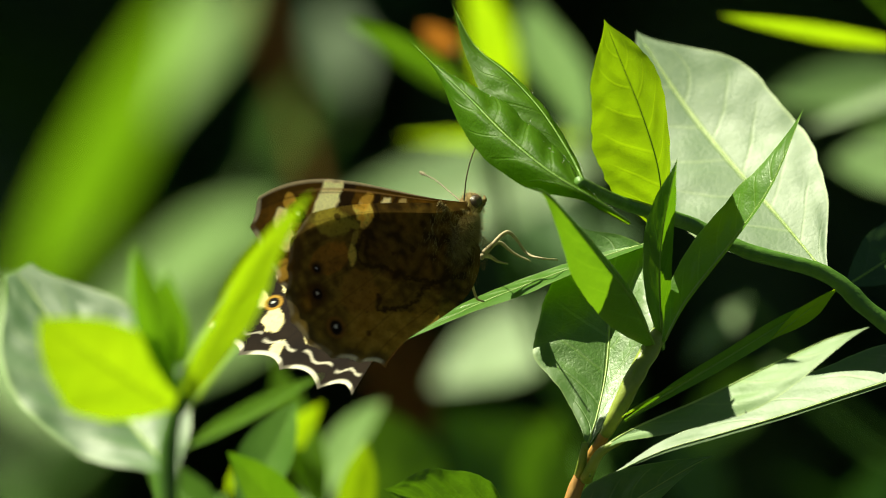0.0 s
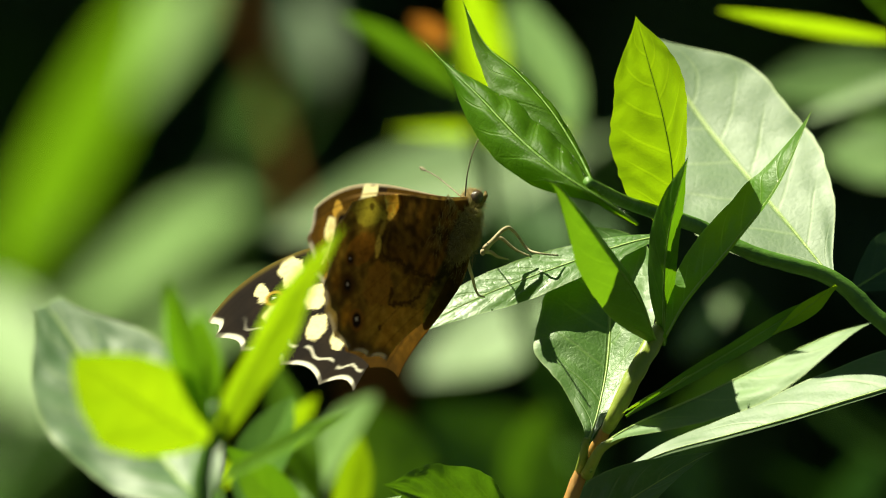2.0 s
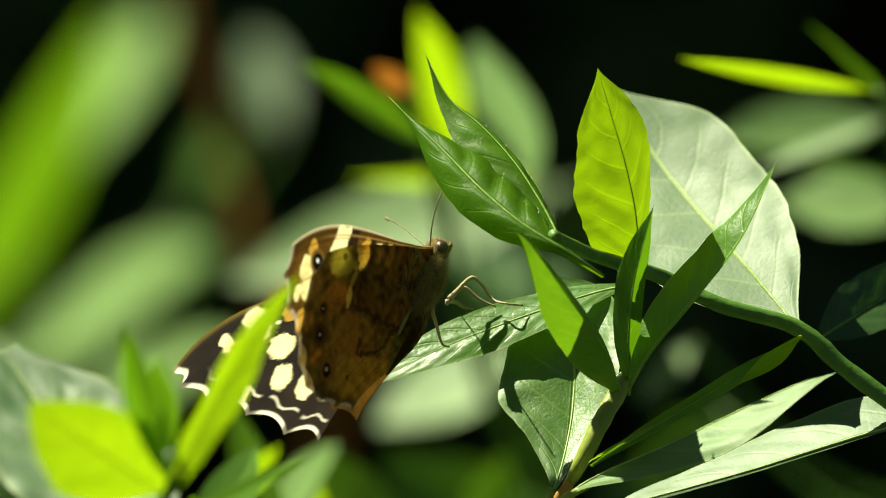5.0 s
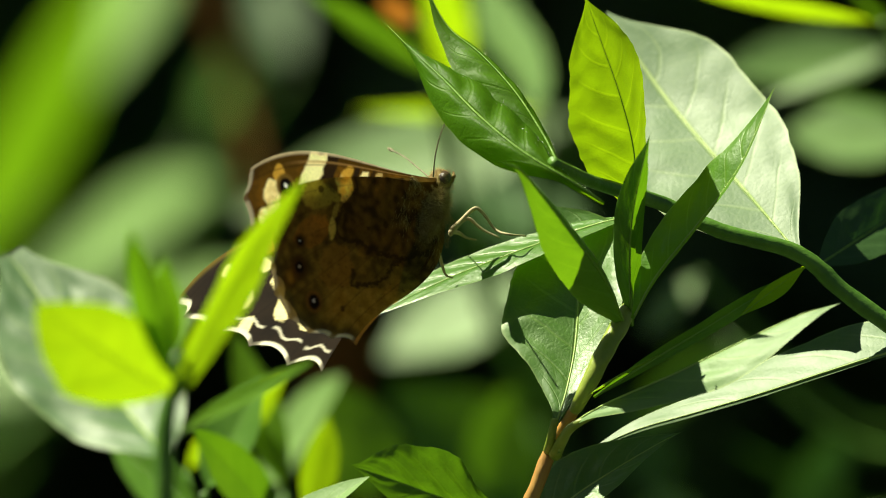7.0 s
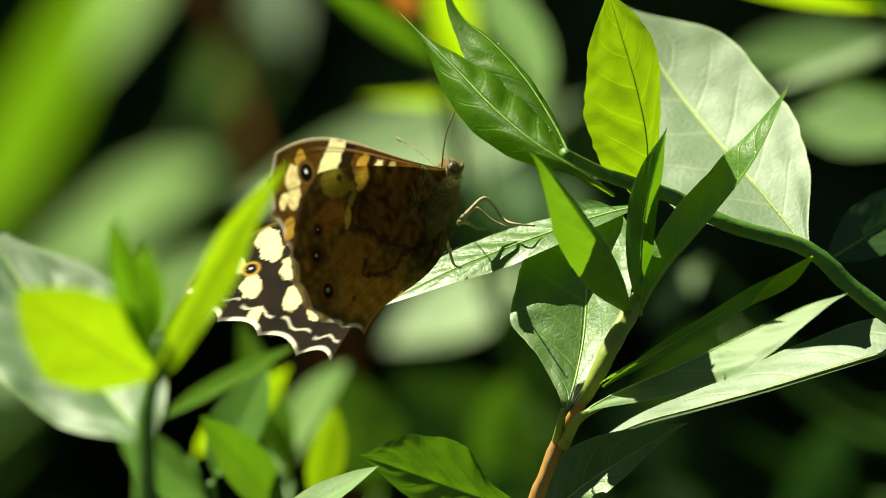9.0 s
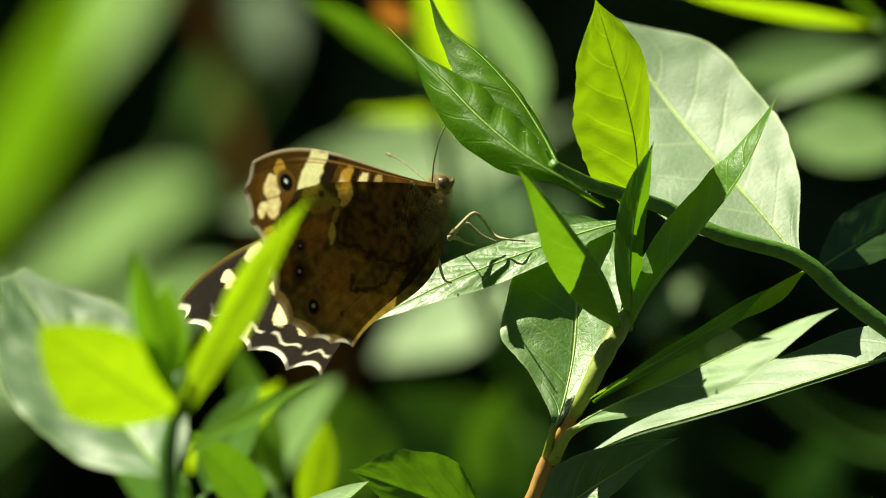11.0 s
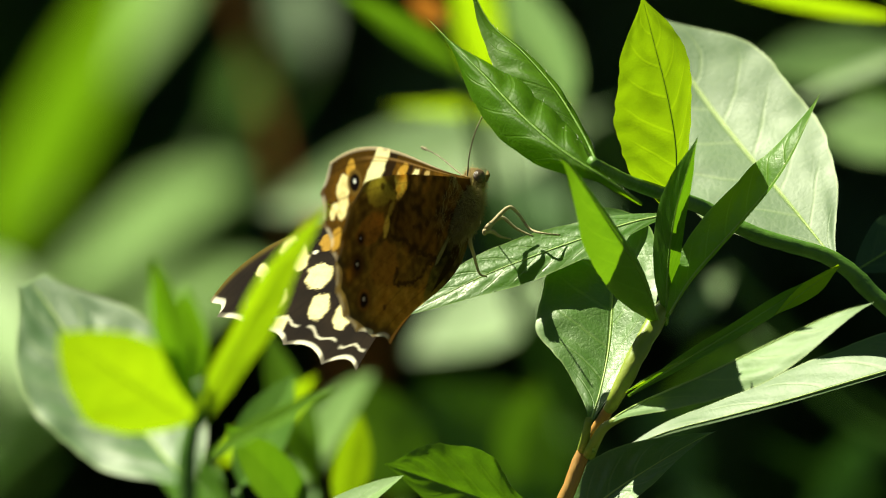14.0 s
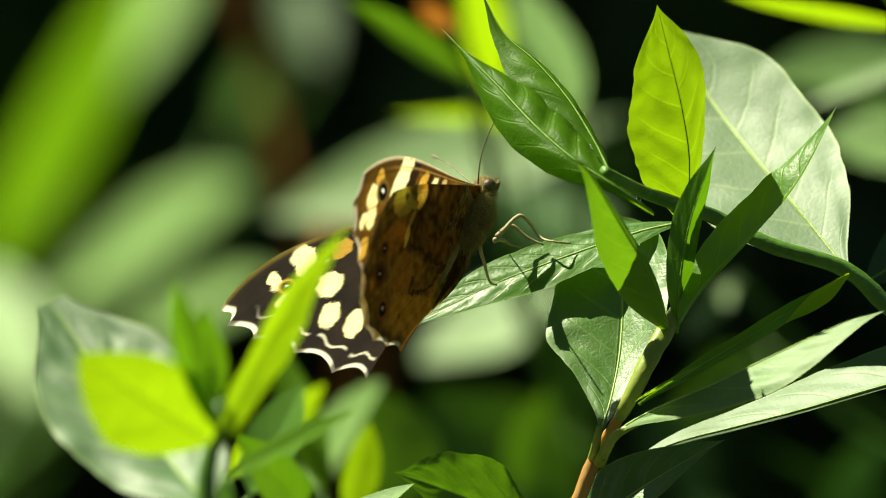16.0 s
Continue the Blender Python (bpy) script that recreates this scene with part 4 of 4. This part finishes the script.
def ellipsoid(centre, axis, long, wide, seg=20, ring=14, rough=0.06):
    bm = bmesh.new()
    bmesh.ops.create_uvsphere(bm, u_segments=seg, v_segments=ring, radius=1.0)
    turn = Vector(axis).to_track_quat("Z", "Y").to_matrix()
    for v in bm.verts:
        k = 1 + rough * noise.noise(v.co * 3 + Vector(centre) * 900)
        v.co = turn @ Vector((v.co.x * wide * k, v.co.y * wide * k, v.co.z * long * k)) + Vector(centre)
    return bm


def hairs(rng, centre, axis, long, wide, count, length, thick=0.000028):
    """Fine hairs standing off an ellipsoid, as slim three-sided spikes."""
    bm = bmesh.new()
    turn = Vector(axis).to_track_quat("Z", "Y").to_matrix()
    for _ in range(count):
        d = Vector((rng.gauss(0, 1), rng.gauss(0, 1), rng.gauss(0, 1))).normalized()
        p = turn @ Vector((d.x * wide, d.y * wide, d.z * long)) + Vector(centre)
        out = (turn @ Vector((d.x / wide, d.y / wide, d.z / long)).normalized() - Vector(axis) * 0.6 + Vector((rng.gauss(0, .2), rng.gauss(0, .2), rng.gauss(0, .2)))).normalized()
        a = out.orthogonal().normalized() * thick
        b = out.cross(a)
        tip = bm.verts.new(p + out * length * rng.uniform(0.5, 1.2))
        base = [bm.verts.new(p + a * math.cos(q) + b * math.sin(q)) for q in (0, 2.1, 4.2)]
        for k in range(3):
            bm.faces.new((base[k], base[(k + 1) % 3], tip))
    return bm


def butterfly():
    rng = random.Random(3)
    root_at = at(831, 347, -0.001)
    bug = thing("butterfly", root_at, "brown butterfly with cream spots resting on a leaf", "butterfly")
    fore = [(-386, -14), (-416, 52), (-438, 118), (-430, 180), (-406, 222), (-391, 256), (-374, 302), (-338, 338), (-284, 348)]
    far_edge = [(-440, 40), (-436, 110), (-404, 200), (-384, 290), (-362, 352), (-326, 379)]
    hind = [(-385, 3), (-421, 58), (-451, 115), (-453, 175), (-423, 226), (-376, 248), (-318, 272), (-240, 262)]
    far_fore = wing("forewing", bug, far_edge, 66, 0, 5, 0.055, upper_forewing, "dark upper side with cream spots and white scalloped edge", material=WING_UPPER)
    far_hind = wing("hindwing", bug, [(u * 0.9, v * 0.9) for u, v in hind], 4, 0, 8, 0.05, upper_hindwing, "brown upper side with cream-ringed spots", rows=60, cols=60)
    near_fore = wing("forewing", bug, fore, 36, 62, 7, 0.03, under_forewing, "brown underside with cream bar and eyespot near the tip")
    near_hind = wing("hindwing", bug, hind, 10, 85, 8, 0.022, under_hindwing, "mottled olive brown underside with small eyespots", material=WING_DENSE)
    far_fore.matrix_basis = wing_turn(1.5, -12)
    far_hind.matrix_basis = wing_turn(-1.0, -12)
    near_fore.matrix_basis = wing_turn(80, 20)
    near_hind.matrix_basis = wing_turn(82, 22)
    belly, side = BELLY, FLANK
    bm = bmesh.new()
    for _ in range(900):
        u, v = -35 - 110 * rng.random() ** 2.2, rng.uniform(-88, 50)
        if v < -96 + 0.25 * abs(u + 90) or math.hypot(u, v) < 35:
            continue
        p = Vector((u, v, rng.uniform(0.5, 3.0))) * UNIT
        out = Vector((-1.0, 0.35 * rng.gauss(-0.4, 1), rng.uniform(-0.05, 0.16))).normalized()
        length = rng.uniform(0.0003, 0.0007)
        wide = out.orthogonal().normalized() * 0.000012
        over = out.cross(wide)
        tip = bm.verts.new(p + out * length)
        foot = [bm.verts.new(p + wide * math.cos(q) + over * math.sin(q)) for q in (0, 2.1, 4.2)]
        for k in range(3):
            bm.faces.new((foot[k], foot[(k + 1) % 3], tip))
    for sign in (1, -1):
        part("wing_hair", bm.copy(), HAIR, near_hind, "fine golden hair at the wing base").matrix_basis = Matrix.Diagonal((1, 1, sign, 1))
    bm.free()

    def along(u, b):
        return (HINGE * u + belly * b) * UNIT
    part("thorax", ellipsoid(along(-66, 14), HINGE, 60 * UNIT, 27 * UNIT), FUR, bug, "furry brown thorax")
    part("thorax_hair", hairs(rng, along(-66, 14), HINGE, 59 * UNIT, 26 * UNIT, 3600, 0.0009), HAIR, bug, "fine pale brown hair")
    part("abdomen", ellipsoid(along(-160, 0), HINGE, 95 * UNIT, 16 * UNIT), FUR, bug)
    head = part("head", ellipsoid(along(4, 8), HINGE, 24 * UNIT, 22 * UNIT), FUR, bug)
    part("head_hair", hairs(rng, along(4, 8), HINGE, 22 * UNIT, 20 * UNIT, 350, 0.0007), HAIR, bug)
    for s in (1, -1):
        part("eye", ellipsoid(along(5, 13) + side * (s * 15 * UNIT), HINGE, 13 * UNIT, 12 * UNIT, rough=0.0), EYE, bug, "dark glossy compound eye")
        part("palp", tube([along(14, 20) + side * (s * 6 * UNIT), along(22, 26) + side * (s * 6 * UNIT), along(31, 22) + side * (s * 6 * UNIT)], (0.00022, 0.00022, 0.00008), 8, 4), FUR, bug)

    def rel(*p):
        return at(*p) - root_at
    for pts in ([rel(828, 338, -0.003), rel(832, 300, -0.004), rel(843, 258, -0.005), rel(860, 222, -0.005)], [rel(822, 340, 0.001), rel(800, 322, 0.007), rel(775, 302, 0.011), rel(752, 290, 0.013)]):
        feeler = part("antenna", tube(pts, (0.00008, 0.00006, 0.00006, 0.00006, 0.00007), 8, 8), FEELER, bug, "thin dark antenna")
        part("club", ellipsoid(pts[-1], pts[-1] - pts[-2], 0.0006, 0.00016, 10, 8), FEELER, feeler, "slim pale-tipped club")
    legs = ([rel(862, 430, 0.0028), rel(876, 417, 0.0045), rel(902, 394, 0.0052), rel(918, 405, 0.0055), rel(938, 432, 0.0056), rel(962, 440, 0.0045), rel(992, 443, 0.0052)],
            [rel(858, 436, 0.0028), rel(874, 438, 0.0046), rel(886, 446, 0.0048), rel(904, 450, 0.0052)],
            [rel(840, 430, -0.002), rel(832, 446, -0.002), rel(840, 480, 0.001), rel(850, 512, 0.0032), rel(862, 517, 0.0038)],
            [rel(858, 440, 0.003), rel(888, 412, 0.0058), rel(915, 432, 0.006), rel(945, 446, 0.006)])
    for pts in legs:
        part("leg", tube(pts, (0.00022, 0.00020, 0.00017, 0.00014, 0.0001, 0.00008), 8, 5), LEG, bug, "slender pale jointed leg")
    return near_fore, near_hind


ground()
hedge()
background()
perch, perch_leaves = perch_sprig()
bud, bud_leaves = bud_sprig()
front = front_sprig()
near_fore, near_hind = butterfly()


def motions():
    wing_rows = [
    (0, 58.6), (0.5, 61.8), (1, 75.6), (1.5, 81.5),
    (2, 80.6), (2.5, 84.4), (3, 93.6), (3.5, 83.9),
    (4, 84.4), (4.2, 84.4), (6.3, 87.1), (6.5, 77.7),
    (7, 68.8), (7.5, 83), (8, 87.1), (8.5, 97.7),
    (9, 74.6), (9.5, 67.1), (9.7, 64.2), (11.8, 87.1),
    (12, 96.7), (12.5, 84.8), (13, 95.8), (13.5, 87.1),
    (14, 85.1), (14.5, 95.2), (15, 86.9), (15.5, 95.5),
    (16, 92.6)]
    walk(near_hind, [(t, wing_turn(a + 1.0, 25)) for t, a in wing_rows])
    swing = ((0, -2.0), (0.5, -1.5), (1, 0.5), (2, 4.0), (3, 2.5), (4.2, 1.5), (6.3, 0.5), (7, -1.5), (8, 1.0), (8.5, 4.0), (9, -2.0), (9.5, -4.8), (11.8, -3.0), (13, -1.5), (16, -1.5))

    def swung(t):
        for (t0, a), (t1, b) in zip(swing, swing[1:]):
            if t <= t1:
                return a + (b - a) * (t - t0) / (t1 - t0)
    walk(near_fore, [(t, wing_turn(a - 1.5, 22, swung(t))) for t, a in wing_rows])
    leaf_axis = (at(690, 606, 0.0046) - at(1190, 408, 0.0058)).normalized()
    p = perch_leaves["perch"].location.copy()
    walk(perch_leaves["perch"], [(t, Matrix.Translation(p) @ Matrix.Rotation(radians(1.35 * max(0.0, 85.0 - a)), 4, leaf_axis)) for t, a in wing_rows])
    o = bud.location.copy()
    walk(bud, [(t, pose(o.x + x / 1000, o.y, o.z + z / 1000, 0, turn, 0)) for t, x, z, turn in (
    (0, -0.5, 1.32, -1.27), (0.5, -0.42, 0.95, -0.9), (1, -0.15, 0.52, -0.54), (1.5, -0.15, 0.25, -0.13),
    (2, -0.14, 0.36, -0.3), (2.5, -0.05, -0.09, 0.03), (3, 0.18, -0.09, -0.21), (3.5, -0.1, 0.31, -0.18),
    (4, -0.09, 0.13, -0.11), (4.2, -0.08, 0.64, -1.12), (6.3, 0.19, 0.14, -0.38), (6.5, 0.09, 0.83, -1.3),
    (7, -0.14, 1.04, -1.33), (7.5, 0.12, 0.43, -0.92), (8, 0.37, 0.65, -1.48), (8.5, 0.26, -0.13, -0.21),
    (9, -0.21, 0.34, -0.32), (9.5, -0.21, 0.98, -0.95), (9.7, -0.3, 1.24, -1.17), (11.8, 0.01, 0.45, -0.56),
    (12, -0.09, -0.01, 0.19), (12.5, -0.11, -0.17, 0.36), (13, -0.08, -0.24, 0.53), (13.5, 0.02, 0.34, -0.32),
    (14, -0.19, 0.08, 0.25), (14.5, -0.04, -0.12, 0.26), (15, 0, -0, 0), (15.5, -0.03, -0.2, 0.36),
    (16, -0.04, -0.11, 0.4))])
    b = bud_leaves["bright"].location.copy()
    walk(bud_leaves["bright"], [(t, pose(b.x, b.y, b.z, 0, a, 0)) for t, a in (
    (0, -6.41), (0.5, -5.37), (1, -1.41), (1.5, -1.53),
    (2, -0.94), (2.5, 1.75), (3, 0.82), (3.5, -0.24),
    (4, -0.11), (4.2, -0.82), (6.3, -1.76), (6.5, -2.89),
    (7, -4.16), (7.5, -0.76), (8, 0.24), (8.5, 3.38),
    (9, -2.12), (9.5, -4.28), (9.7, -4.12), (11.8, -0.76),
    (12, -0.65), (12.5, -0.61), (13, -0.84), (13.5, -0.38),
    (14, -0.7), (14.5, 0.01), (15, 0), (15.5, 1.17),
    (16, -0.12))])
    sway = [
    (0, -6.48), (0.5, -5.64), (1, -3.4), (1.5, -3.4),
    (2, -3.69), (2.5, -2.83), (3, -2), (3.5, -3.4),
    (4, -3.12), (4.2, -3.4), (6.3, -3.69), (6.5, -5.35),
    (7, -5.66), (7.5, -2.4), (8, -2.13), (8.5, -0.85),
    (9, -3.12), (9.5, -5.08), (11.8, -1.99), (12, -1.14),
    (12.5, -1.14), (13, -1.28), (13.5, -0.57), (14, -1.56),
    (14.5, -1), (15, 0), (15.5, -0.29), (16, 0.69)]
    for key, k in (("blade_c", 1.0), ("blade_e", 1.0), ("blade_d", 0.7)):
        ob = perch_leaves[key]
        q = ob.location.copy()
        walk(ob, [(t, pose(q.x, q.y, q.z, 0, a * k, 0)) for t, a in sway])
    f = front.location.copy()
    walk(front, [(t, pose(f.x + x / 1000, f.y, f.z + z / 1000)) for t, x, z in (
    (0, -0.14, 4.29), (0.5, 0.52, 3.37), (1, 1.24, 1.45), (1.5, 1.11, 2.75),
    (2, 2.07, 1.14), (2.5, 2.37, -0.92), (3, 0.25, 1.45), (3.5, 1.64, 2.29),
    (4, 1.24, 1.52), (4.2, 1.24, 1.38), (6.3, 0.84, 2.18), (6.5, -0.16, 3.94),
    (7, 1.58, 3.79), (7.5, 0.97, 0.99), (8, 2.18, -0.27), (8.5, 2.34, 0.27),
    (9, -0.83, 4.21), (9.5, 1.13, 3.68), (9.7, 1.94, 3.98), (12, 0.9, 1.05),
    (12.5, -0.13, 0.88), (13, -0.29, 1.84), (13.5, 0.78, 1.53), (14, 0.44, 1.42),
    (14.5, 0.59, 0.61), (15, 0, -0), (15.5, 0.88, 0.23), (16, 1.11, 0.39))])


motions()
